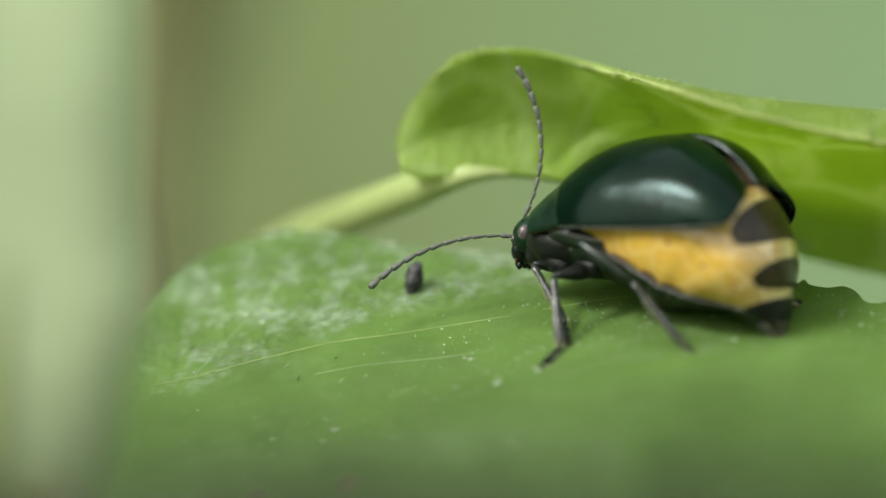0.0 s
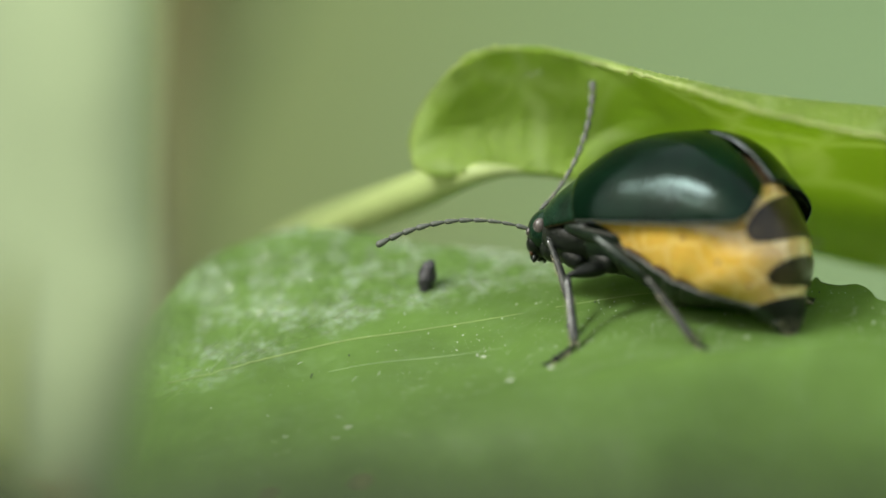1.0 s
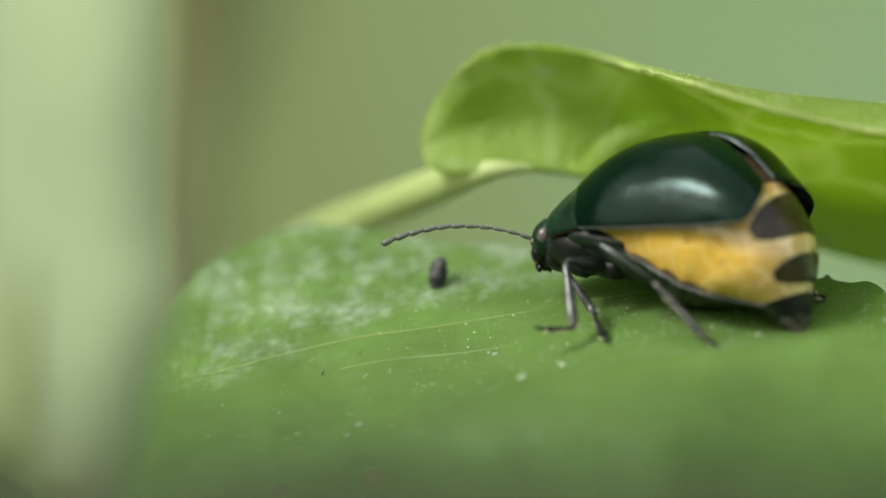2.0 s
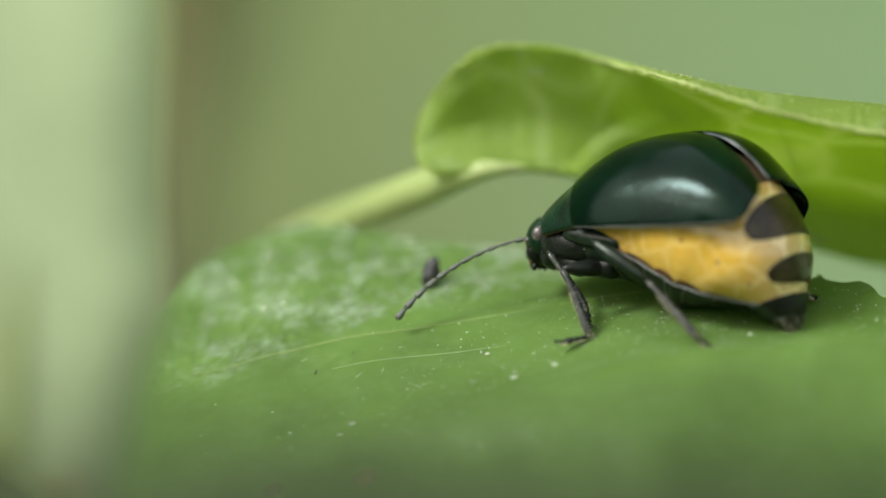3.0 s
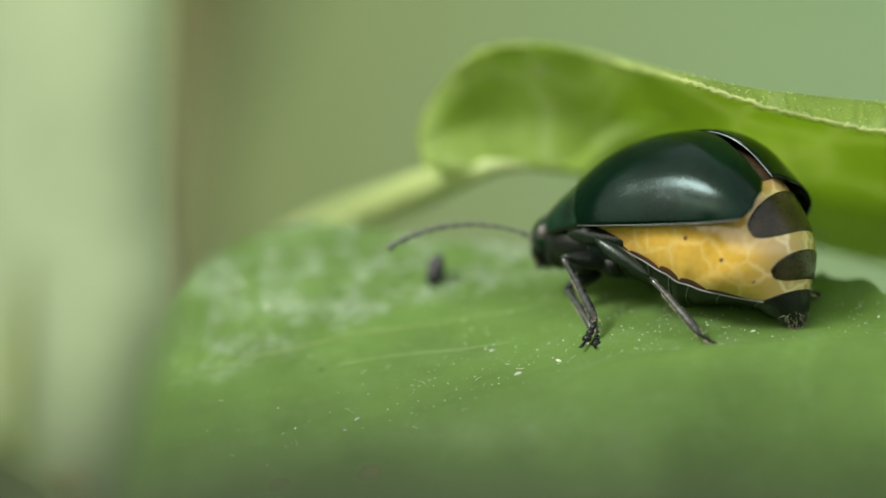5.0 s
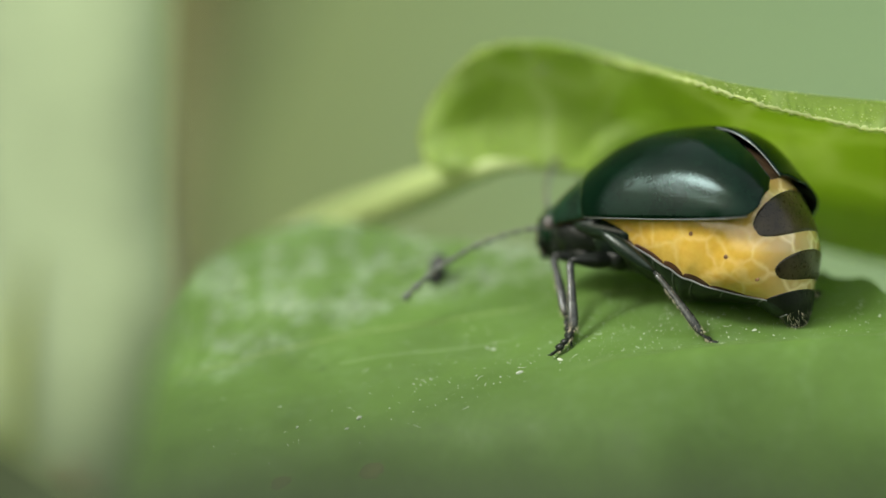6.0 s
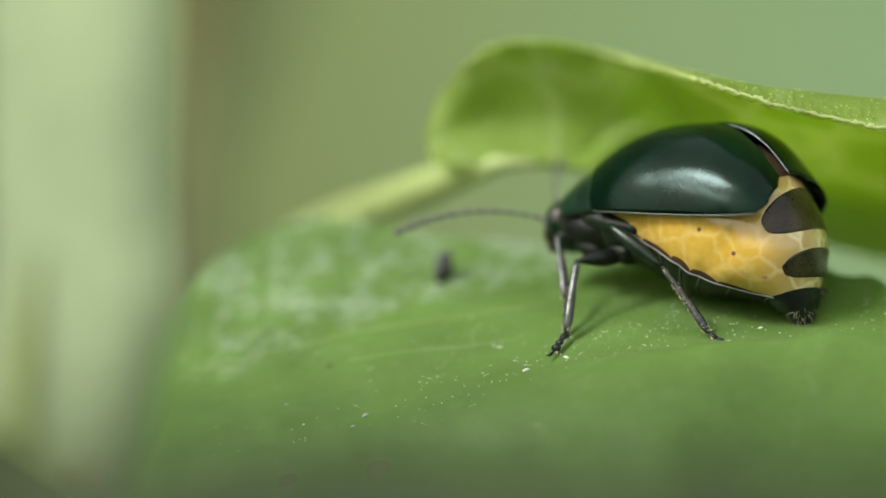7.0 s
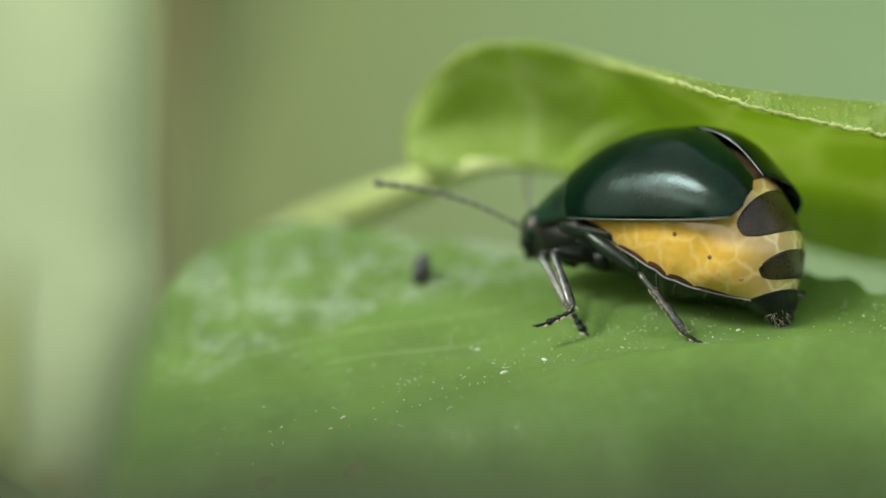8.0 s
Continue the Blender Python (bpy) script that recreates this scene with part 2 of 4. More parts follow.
def hedge_gradient():
    """Browner growth to one side of the far foliage, fresher green to the other."""
    n, l = HEDGE.node_tree.nodes, HEDGE.node_tree.links
    p = n["Principled BSDF"]
    old = p.inputs["Base Color"].links[0].from_socket
    co = n.new("ShaderNodeTexCoord")
    sep = n.new("ShaderNodeSeparateXYZ")
    l.new(co.outputs["Object"], sep.inputs[0])
    side = n.new("ShaderNodeMapRange")
    side.interpolation_type = "SMOOTHSTEP"
    side.inputs["From Min"].default_value, side.inputs["From Max"].default_value = -45 * MM, 45 * MM
    l.new(sep.outputs["X"], side.inputs["Value"])
    tone = n.new("ShaderNodeMix")
    tone.data_type, tone.blend_type = "RGBA", "MULTIPLY"
    tone.inputs["Factor"].default_value = 1.0
    warm = n.new("ShaderNodeMix")
    warm.data_type = "RGBA"
    warm.inputs["A"].default_value, warm.inputs["B"].default_value = (1.1, 1.0, 0.65, 1), (1.14, 1.32, 1.25, 1)
    l.new(side.outputs[0], warm.inputs["Factor"])
    l.new(old, tone.inputs["A"])
    l.new(warm.outputs["Result"], tone.inputs["B"])
    l.new(tone.outputs["Result"], p.inputs["Base Color"])


hedge_gradient()


# ---- building helpers ----
def mesh(name, verts, faces, mat, soft=True):
    """An object from millimetre vertices."""
    me = bpy.data.meshes.new(name)
    me.from_pydata([tuple(c * MM for c in v) for v in verts], [], faces)
    me.validate()
    me.polygons.foreach_set("use_smooth", [soft] * len(me.polygons))
    me.materials.append(mat)
    return new(name, me)


def under(ob, parent, label=""):
    ob.parent = parent
    return tagged(ob, label)


def grid_faces(nu, nv, wrap=False):
    out = []
    for i in range(nu - 1):
        for j in range(nv if wrap else nv - 1):
            k = (j + 1) % nv
            out.append((i * nv + j, i * nv + k, (i + 1) * nv + k, (i + 1) * nv + j))
    return out


def tube(points, radii, seg=12, flat=1.0, axis=None):
    """Vertices and faces of a round-ended tube through points; flat squeezes it across axis."""
    pts = [Vector(p) for p in points]
    verts, ref = [], Vector(axis or (0.0, 1.0, 0.05))
    for i, p in enumerate(pts):
        d = (pts[min(i + 1, len(pts) - 1)] - pts[max(i - 1, 0)]).normalized()
        s = d.cross(ref).normalized()
        u = s.cross(d)
        for k in range(seg):
            a = 2 * math.pi * k / seg
            verts.append(tuple(p + s * (math.cos(a) * radii[i]) + u * (math.sin(a) * radii[i] * flat)))
    faces = grid_faces(len(pts), seg, True)
    faces += [tuple(range(seg))[::-1], tuple(range((len(pts) - 1) * seg, len(pts) * seg))]
    return verts, faces


def merged(*shapes):
    verts, faces = [], []
    for v, f in shapes:
        o = len(verts)
        verts += list(v)
        faces += [tuple(i + o for i in q) for q in f]
    return verts, faces


def shell(ob, thick):
    mod = ob.modifiers.new("thickness", "SOLIDIFY")
    mod.thickness, mod.offset = thick * MM, -1.0
    return ob


def curve(knots, x):
    """A smooth line through knots of (x, value)."""
    xs = [k[0] for k in knots]
    if x <= xs[0]:
        return knots[0][1]
    if x >= xs[-1]:
        return knots[-1][1]
    i = max(j for j in range(len(xs) - 1) if xs[j] <= x)
    p0, p1, p2, p3 = (knots[max(i - 1, 0)], knots[i], knots[i + 1], knots[min(i + 2, len(knots) - 1)])
    h = p2[0] - p1[0]
    s = (x - p1[0]) / h
    m1 = (p2[1] - p0[1]) / (p2[0] - p0[0]) * h
    m2 = (p3[1] - p1[1]) / (p3[0] - p1[0]) * h
    return (2 * s**3 - 3 * s**2 + 1) * p1[1] + (s**3 - 2 * s**2 + s) * m1 + (3 * s**2 - 2 * s**3) * p2[1] + (s**3 - s**2) * m2


# ---- the place ----
def leaf_z(x, y):
    """Height of the leaf's upper face."""
    base = -0.27 * math.log1p(math.exp(-(x + 0.9) * 1.4)) / 1.4 + 0.03 * x - 0.1
    left = smooth(-x, 1.0, 9.0)
    if y > 0:
        rise = (0.45 + 0.17 * left) * y + (-0.008 + 0.018 * left) * y * y
    else:
        rise = (0.45 + 0.17 * left) * y - 0.045 * y * y
    swell = 0.6 * math.exp(-((y + 1.4) / 0.7) ** 2) * smooth(x, -8.0, 5.0)
    wave = 0.05 * noise.noise(Vector((x * 0.5, y * 0.5, 3.0))) + 0.10 * noise.noise(Vector((x * 0.25, y * 0.25, 8.0)))
    return base + rise + swell + wave


def crinkle(x, y):
    """How far the puckered part of the leaf sinks between its folds."""
    zone = smooth(y - 0.18 * x, 4.7, 5.8)
    return zone * (0.06 * abs(noise.noise(Vector((x * 3.2, y * 3.2, 1.0)))) + 0.045 * abs(noise.noise(Vector((x * 6.0, y * 6.0, 6.0)))))


def leaf_point(x, y):
    """A point of the upper face; in front of the ridge the blade rolls downwards and under."""
    blend = smooth(x, -9.0, 4.0)
    ridge = 0.4 - 2.2 * blend
    bend = 0.62 - 0.44 * blend
    if y >= ridge:
        return (x, y, leaf_z(x, y))
    lip = 0.27 * (math.log1p(math.exp(-(x + 0.9) * 1.4)) / 1.4 - math.log1p(math.exp(-(x + 0.9) * 0.45)) / 0.45)
    z = leaf_z(x, ridge) + lip * smooth(ridge - y, 0.0, 1.6)
    start = math.atan((leaf_z(x, ridge + 0.02) - leaf_z(x, ridge - 0.02)) / 0.04)
    most = radians(110)
    arc = max(0.0, (most - start) / bend)
    turn = min(most, start + bend * (ridge - y))
    past = max(0.0, ridge - y - arc)
    return (x, ridge - (math.sin(turn) - math.sin(start)) / bend - past * math.cos(most), z - (math.cos(start) - math.cos(turn)) / bend - past * math.sin(most))


EDGE = [(-18, 1.5), (-14.5, 3.2), (-12.6, 6.0), (-11.3, 7.4), (-9.3, 7.6), (-5.7, 6.7), (-3.5, 6.5), (0, 5.0), (2.5, 3.7), (3.3, 3.45), (3.6, 3.5), (3.72, 3.68), (3.85, 3.3), (4.2, 3.12), (4.68, 3.08), (4.9, 2.88), (5.06, 2.5), (5.12, 2.25), (5.3, 2.12), (8, 2.4), (13, 2.2)]


def build_leaf():
    nu, nv = 460, 230
    verts = []
    for i in range(nu):
        x = -18 + 31 * i / (nu - 1)
        far = curve(EDGE, x) + 0.08 * noise.noise(Vector((x * 2.2, 1.0, 0))) + 0.07 * noise.noise(Vector((x * 7, 5.0, 0)))
        for j in range(nv):
            v = (j / (nv - 1)) ** 0.8
            y = -6 + (far + 6) * v
            p = leaf_point(x, y)
            verts.append((p[0], p[1], p[2] - crinkle(x, y)))
    leaf = mesh("leaf", verts, [f[::-1] for f in grid_faces(nu, nv)], LEAF)
    shell(leaf, 0.22)
    tagged(leaf, "broad mid-green glossy leaf blade with pale dust on it", "leaf")

    def vein(name, a, b, bow, r, label, mat=VEIN):
        pts = []
        for k in range(40):
            s = k / 39
            x = a[0] + (b[0] - a[0]) * s
            y = a[1] + (b[1] - a[1]) * s + bow * math.sin(math.pi * s)
            pts.append((x, y, leaf_z(x, y) - crinkle(x, y) + 0.1 * r))
        w = [r * (0.35 + 0.65 * math.sin(math.pi * min(1, 0.15 + 0.8 * k / 39))) for k in range(40)]
        return under(mesh(name, *tube(pts, w, 6), mat), leaf, label)

    vein("vein", (-12.0, 3.65), (-3.4, 3.25), -0.1, 0.022, "fine yellow-green side vein")
    vein("vein", (-8.1, 2.4), (-3.9, 1.75), 0.1, 0.012, "fine whitish side vein", PALE_VEIN)
    vein("vein", (-2.6, 3.3), (3.0, 2.6), 0.1, 0.014, "fine yellow-green side vein")
    vein("vein", (-11.0, 3.6), (-8.6, 6.2), 0.1, 0.02, "fine whitish side vein", PALE_VEIN)
    return leaf


def build_curl():
    """The young leaf behind, whose blade rises and rolls forward over the beetle."""
    top = [(-6.05, 4.9), (-5.9, 5.5), (-5.5, 6.15), (-5.0, 6.65), (-4.2, 7.02), (-3, 7.07), (-1.9, 6.86), (-0.9, 6.6), (0.3, 6.3), (2, 5.95), (5.3, 5.62), (11, 5.2)]
    rim = [(-6.05, 4.9), (-5.9, 5.5), (-5.5, 6.15), (-5.0, 6.65), (-4.2, 7.0), (-3, 7.03), (-1.9, 6.8), (-0.4, 6.38), (0.7, 6.02), (1.4, 5.78), (2.2, 5.52), (3.3, 5.25), (5.3, 4.85), (11, 4.0)]
    low = [(-6.05, 4.2), (-5.6, 4.0), (-4.4, 4.08), (-2.5, 4.0), (0, 3.3), (3.5, 2.2), (5.3, 1.75), (11, 0.8)]
    crease = [(-3.2, 3.6), (-2.65, 4.05), (-2.1, 4.49), (-1.35, 5.14), (-0.27, 5.62), (1.03, 5.73), (3, 5.5), (11, 4.5)]
    nu, nv = 260, 90

    def place(x, v):
        fold = smooth(x, -2.2, 1.5)
        zt, zr, zl = curve(top, x), curve(rim, x), curve(low, x)
        yl, yt = 6.7 + 1.3 * smooth(x, -3.0, 0.5), 5.6 - 3.8 * fold + 0.8 * smooth(-x, 4.8, 6.1)
        yr = yt - 0.1 - 1.8 * fold
        zr += 0.06 * noise.noise(Vector((x * 2.5, 2.0, 0))) + 0.05 * abs(noise.noise(Vector((x * 5, 4.0, 0)))) + 0.05 * noise.noise(Vector((x * 9, 7.0, 0))) + 0.03 * noise.noise(Vector((x * 17, 4.0, 0)))
        knots_z = [(0, zl), (0.35, zl + 0.45 * (zt - zl)), (0.75, zt - 0.02), (1.0, zr)]
        flare = 1 - smooth(x, -2.5, 0.0)
        knots_y = [(0, yl - 0.8 * flare), (0.35, yl - 0.7 + 0.3 * flare), (0.75, yt), (1.0, yr)]
        w = 0.12 * noise.noise(Vector((x * 0.7, v * 3, 5.0)))
        z = curve(knots_z, v)
        bulge = 0.34 * smooth(curve(crease, x) - z, -0.08, 0.55) * smooth(x, -3.4, -1.6) * (1 - smooth(x, 2.0, 6.0))
        return (x, curve(knots_y, v) + w - bulge, z)

    verts = [place(-6.05 + 17 * (i / (nu - 1)) ** 1.2, j / (nv - 1)) for i in range(nu) for j in range(nv)]
    blade = mesh("curled_leaf", verts, grid_faces(nu, nv), CURL)
    shell(blade, 0.12)
    tagged(blade, "yellow-green young leaf rolled forward over the beetle", "leaf")
    line = [place(-6.0 + 16.5 * i / 239, 1.0) for i in range(240)]
    under(mesh("rim", *tube(line, [0.014 + max(0.012, 0.032 + 0.07 * noise.noise(Vector((i * 0.55, 0, 0)))) * smooth(-6.0 + 16.5 * i / 239, -2.6, -1.2) for i in range(240)], 7), RIM), blade, "pale ragged leaf margin")
    rnd = random.Random(33)
    grains = []
    for _ in range(700):
        p = Vector(place(rnd.uniform(-2.4, 6.5), 1.0 - 0.25 * rnd.random() ** 2))
        r = 0.008 + 0.02 * rnd.random() ** 3
        d = Vector((rnd.uniform(-1, 1), rnd.uniform(-1, 0.2), rnd.uniform(0, 1))).normalized() * r * 1.6
        grains.append(tube([tuple(p - d * 0.3), tuple(p + d * 0.4), tuple(p + d)], [r * 0.6, r, r * 0.3], 5))
    under(mesh("margin_hairs", *merged(*grains), RIM), blade, "short pale hairs along the margin")
    for x0, lean, v0, v1 in ((-3.6, -1.4, 0.1, 0.8), (-4.3, -0.9, 0.15, 0.72), (-2.7, -1.6, 0.2, 0.9), (-1.4, -1.5, 0.4, 0.85), (0.2, -1.2, 0.5, 0.72), (1.6, -1.0, 0.3, 0.68), (3.4, -1.0, 0.25, 0.66)):
        line = []
        for k in range(30):
            u = k / 29
            p = Vector(place(x0 + lean * u * u + 0.06 * noise.noise(Vector((u * 4, x0, 0))), v0 + (v1 - v0) * u))
            line.append((p.x, p.y - 0.01, p.z))
        under(mesh("side_vein", *tube(line, [0.034 - 0.02 * k / 29 for k in range(30)], 6), RIB), blade, "pale side vein")
    for x0, v0, dx, dv, sag in ((-4.3, 0.62, 0.3, 0.16, 0.1), (-3.9, 0.55, 1.5, 0.12, -0.1), (-2.6, 0.4, 0.5, 0.05, -0.08), (-3.2, 0.3, 0.06, 0.2, 0.02), (-1.2, 0.5, 0.9, 0.1, -0.05)):
        line = []
        for k in range(16):
            u = k / 15
            p = place(x0 + dx * u, v0 + dv * u)
            line.append((p[0], p[1] - 0.03 - 0.05 * math.sin(math.pi * u), p[2] + sag * math.sin(math.pi * u)))
        under(mesh("silk_thread", *tube(line, [0.015] * 16, 4), SPECK), blade, "thin white silk thread")
    pts = [(-15.0, 16.5, -3.2), (-11.0, 14.5, 0.8), (-9.0, 14.5, 2.3), (-6.5, 8.6, 3.4), (-4.6, 5.95, 4.05), (-2.8, 6.2, 4.05), (0, 7.6, 3.5), (4, 7.6, 2.3)]
    xs = [pts[0][0] + (pts[-1][0] - pts[0][0]) * k / 39 for k in range(40)]
    line = [(x, curve([(p[0], p[1]) for p in pts], x), curve([(p[0], p[2]) for p in pts], x)) for x in xs]
    under(mesh("midrib", *tube(line, [0.47 - 0.39 * smooth(x, -6.0, -3.0) for x in xs], 12), STALK), blade, "pale yellow-green leaf stalk and midrib")
    return blade


def build_stem():
    nu, nv = 90, 48
    verts = []
    for i in range(nu):
        z = -40 + 50 * i / (nu - 1)
        swell = 0.2 * math.exp(-(((z + 0.8) / 1.6) ** 2))
        slim = curve([(-40, 0.4), (-6, 0.5), (-3.5, 0.66), (-2.5, 0.74), (-1.1, 0.84), (0.0, 0.97), (0.9, 1.08), (1.9, 1.09), (3.3, 1.06), (5.3, 1.02), (9, 0.97), (15, 0.95)], z)
        for j in range(nv):
            a = 2 * math.pi * j / nv
            r = 3.3 + swell + 0.12 * math.cos(3 * a - 2.36) + 0.06 * math.cos(7 * a) + 0.15 * noise.noise(Vector((math.cos(a), math.sin(a), z * 0.2)))
            if math.cos(a) > 0:
                r *= 1 - (1 - slim) * math.cos(a)
            verts.append((-15.2 + r * math.cos(a), -16 + 0.3 * r * math.copysign(abs(math.sin(a)) ** 0.45, math.sin(a)), z))
    stem = mesh("plant_stem", verts, grid_faces(nu, nv, True), STEM)
    tagged(stem, "thick pale green ridged plant stem, upright beside the leaf", "stem")
    verts = []
    for i in range(nu):
        z = -40 + 49.5 * i / (nu - 1)
        for j in range(24):
            a = math.pi * (0.9 + 0.5 * j / 23)
            r = 3.7 + 0.12 * math.cos(9 * a) + 0.1 * noise.noise(Vector((a * 2, z * 0.15, 4)))
            verts.append((-15.2 + r * math.cos(a), -16.1 + 0.3 * r * math.copysign(abs(math.sin(a)) ** 0.45, math.sin(a)), z))
    under(shell(mesh("sheath", verts, grid_faces(nu, 24), STEM), 0.25), stem, "pale green leaf sheath wrapped round the stem")
    pts = [(-14.9, 2.2), (-15.05, 1.2), (-15.2, 0.0), (-15.3, -1.5), (-15.2, -2.5), (-14.8, -3.3), (-14.2, -4.2), (-13.2, -5.5)]
    line = []
    for k in range(60):
        z = 2.2 - 7.7 * k / 59
        line.append((curve([(-p[1], p[0]) for p in pts], -z), -17.12, z))
    under(mesh("rib", *tube(line, [0.03 + 0.2 * smooth(-p[2], -2.2, 0.5) for p in line], 8), STEM_RIB), stem, "olive-green rib along the stem")
    return stem


def build_surroundings():
    n = 40
    verts = [(-6000 + 12000 * i / (n - 1), -6000 + 12000 * j / (n - 1), -420) for i in range(n) for j in range(n)]
    tagged(mesh("ground", verts, grid_faces(n, n), GROUND), "dull green and brown ground under the plants", "ground", kind="structure")
    verts = []
    for i in range(97):
        a = 2 * math.pi * i / 96
        front = smooth(math.sin(a), -0.2, 0.5)
        for j in range(40):
            h = j / 39
            # extra height behind, out of view, added to darken the wing cases' reflections
            over = max(0.0, (h - 0.7) / 0.3)
            r = 520 + 40 * noise.noise(Vector((math.cos(a) * 3, math.sin(a) * 3, h * 3))) + front * 700 * min(1.0, h / 0.7)
            verts.append((r * math.cos(a), r * math.sin(a), -420 + (front * (900 * min(1.0, h / 0.7) + (1500 + 350 * noise.noise(Vector((math.cos(a) * 7, math.sin(a) * 7, 2.0)))) * over) + (1 - front) * 430 * h)))
    tagged(mesh("backdrop", verts, grid_faces(97, 40), HEDGE), "soft green foliage far behind", "foliage", kind="structure")
    pts = [(-13.4 + 0.08 * (z - 5) + 0.3 * math.sin(z * 0.1), 55, z) for z in range(-60, 61, 5)]
    twig = tagged(mesh("twig", *tube(pts, [1.15 + 0.12 * noise.noise(Vector((0, 0, p[2] * 0.3))) for p in pts], 12), TWIG), "thin brown woody twig behind the leaf", "twig")
    knot = [(pts[14][0] + 0.5 * k, 54.6, pts[14][2] + 0.9 * k) for k in range(6)]
    under(mesh("bud", *tube(knot, [0.9, 1.0, 0.95, 0.8, 0.55, 0.2], 10), TWIG), twig, "small brown bud")


def build_far_leaf():
    """An olive leaf hanging among the growth behind."""
    tip, root = Vector((-13.3, 62, 4.0)), Vector((-11.0, 66, 14.5))
    verts = []
    for i in range(40):
        u = i / 39
        mid = root.lerp(tip, u) + Vector((0.5 * math.sin(math.pi * u), 0, 0))
        wide = 1.5 * math.sin(math.pi * u ** 0.8) ** 0.7 * (1 - 0.35 * u)
        for j in range(17):
            w = j / 8 - 1
            verts.append((mid.x + w * wide, mid.y + 0.6 * abs(w) + 0.1 * noise.noise(Vector((u * 5, w * 2, 1))), mid.z + 0.3 * w * wide))
    leaf = shell(mesh("background_leaf", verts, grid_faces(40, 17), OLIVE), 0.15)
    tagged(leaf, "olive-green leaf hanging beside the brown twig", "leaf")
    line = [tuple(root.lerp(tip, k / 19) + Vector((0.5 * math.sin(math.pi * k / 19), -0.05, 0))) for k in range(20)]
    under(mesh("midrib", *tube(line, [0.16 - 0.11 * k / 19 for k in range(20)], 8), RIB), leaf, "paler midrib")


def build_front_darkener():
    """An added, out-of-focus blade near the lens, standing in for shade along the bottom."""
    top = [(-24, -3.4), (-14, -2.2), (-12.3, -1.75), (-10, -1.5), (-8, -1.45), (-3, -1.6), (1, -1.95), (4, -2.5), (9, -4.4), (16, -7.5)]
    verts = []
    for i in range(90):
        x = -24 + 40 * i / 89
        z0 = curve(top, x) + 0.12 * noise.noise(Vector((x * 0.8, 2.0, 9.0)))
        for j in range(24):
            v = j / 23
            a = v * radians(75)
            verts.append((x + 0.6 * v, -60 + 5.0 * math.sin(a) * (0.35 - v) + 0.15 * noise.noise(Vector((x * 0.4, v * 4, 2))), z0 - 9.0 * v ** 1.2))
    blade = shell(mesh("front_darkener", verts, grid_faces(90, 24), DARKENER), 0.2)
    tagged(blade, "dull dark green blade added near the lens to darken the bottom", "leaf")
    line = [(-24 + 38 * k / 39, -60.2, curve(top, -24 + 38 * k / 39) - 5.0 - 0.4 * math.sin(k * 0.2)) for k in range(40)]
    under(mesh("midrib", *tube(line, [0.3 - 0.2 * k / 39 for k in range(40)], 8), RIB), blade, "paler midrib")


def build_dust():
    """Pale dust and scales on the leaf."""
    rnd = random.Random(5)
    shapes = []
    for _ in range(4400):
        x, y = rnd.uniform(-11.5, 6), rnd.uniform(-0.7, 5.5)
        if rnd.random() > (0.25 + 0.75 * math.exp(-(((y - 0.9) / 1.8) ** 2))) * (0.3 + 0.7 * smooth(x, -9.0, -4.0)):
            continue
        if y > curve(EDGE, x) - 0.25:
            continue
        r = 0.0035 + 0.016 * rnd.random() ** 6
        x, y, z = leaf_point(x, y)
        a = rnd.uniform(0, 6.28)
        e = rnd.choice((1, 1, 1.3, 2.2))
        d = Vector((math.cos(a), math.sin(a), 0.3)) * r * e
        shapes.append(tube([(x - d.x, y - d.y, z), (x, y, z + r * 0.7), (x + d.x, y + d.y, z + r * 0.5)], [r * 0.4, r, r * 0.35], 5))
    for _ in range(30):
        x, y = rnd.uniform(-10, 2), rnd.uniform(-0.8, 3.2)
        a, size, bend = rnd.uniform(0, 6.28), rnd.uniform(0.05, 0.14), rnd.uniform(-0.9, 0.9)
        line = []
        for f in (-1, -0.5, 0, 0.5, 1):
            px, py = x + size * f * math.cos(a + bend * f), y + size * f * math.sin(a + bend * f)
            line.append((px, py, leaf_z(px, py) + 0.012))
        shapes.append(tube(line, [0.003, 0.005, 0.006, 0.005, 0.003], 4))
    tagged(mesh("leaf_dust", *merged(*shapes), SPECK), "fine pale dust and scales scattered on the leaf", "dust", kind="stuff")
    for x, y, size, turn in ((-3.72, 0.05, 0.13, 25), (-4.5, 1.7, 0.10, 80), (-4.35, 1.55, 0.08, 10), (-2.75, 0.1, 0.1, 150), (-7.6, 0.2, 0.12, 40), (-9.1, 0.5, 0.08, 60), (-7.9, -0.1, 0.07, 20), (1.95, 0.35, 0.08, 15), (5.0, 0.9, 0.09, 70)):
        z = leaf_z(x, y)
        a = radians(turn)
        d = Vector((math.cos(a), math.sin(a), 0.25))
        size *= 0.8
        line = [tuple(Vector((x, y, z + 0.02)) + d * size * f) for f in (-1, -0.5, 0.1, 0.6, 1)]
        flake = mesh("flake", *tube(line, [size * f for f in (0.15, 0.4, 0.5, 0.35, 0.1)], 7, 0.5), SPECK)
        tagged(flake, "tiny white flake lying on the leaf", "flake", "flakes on the leaf")


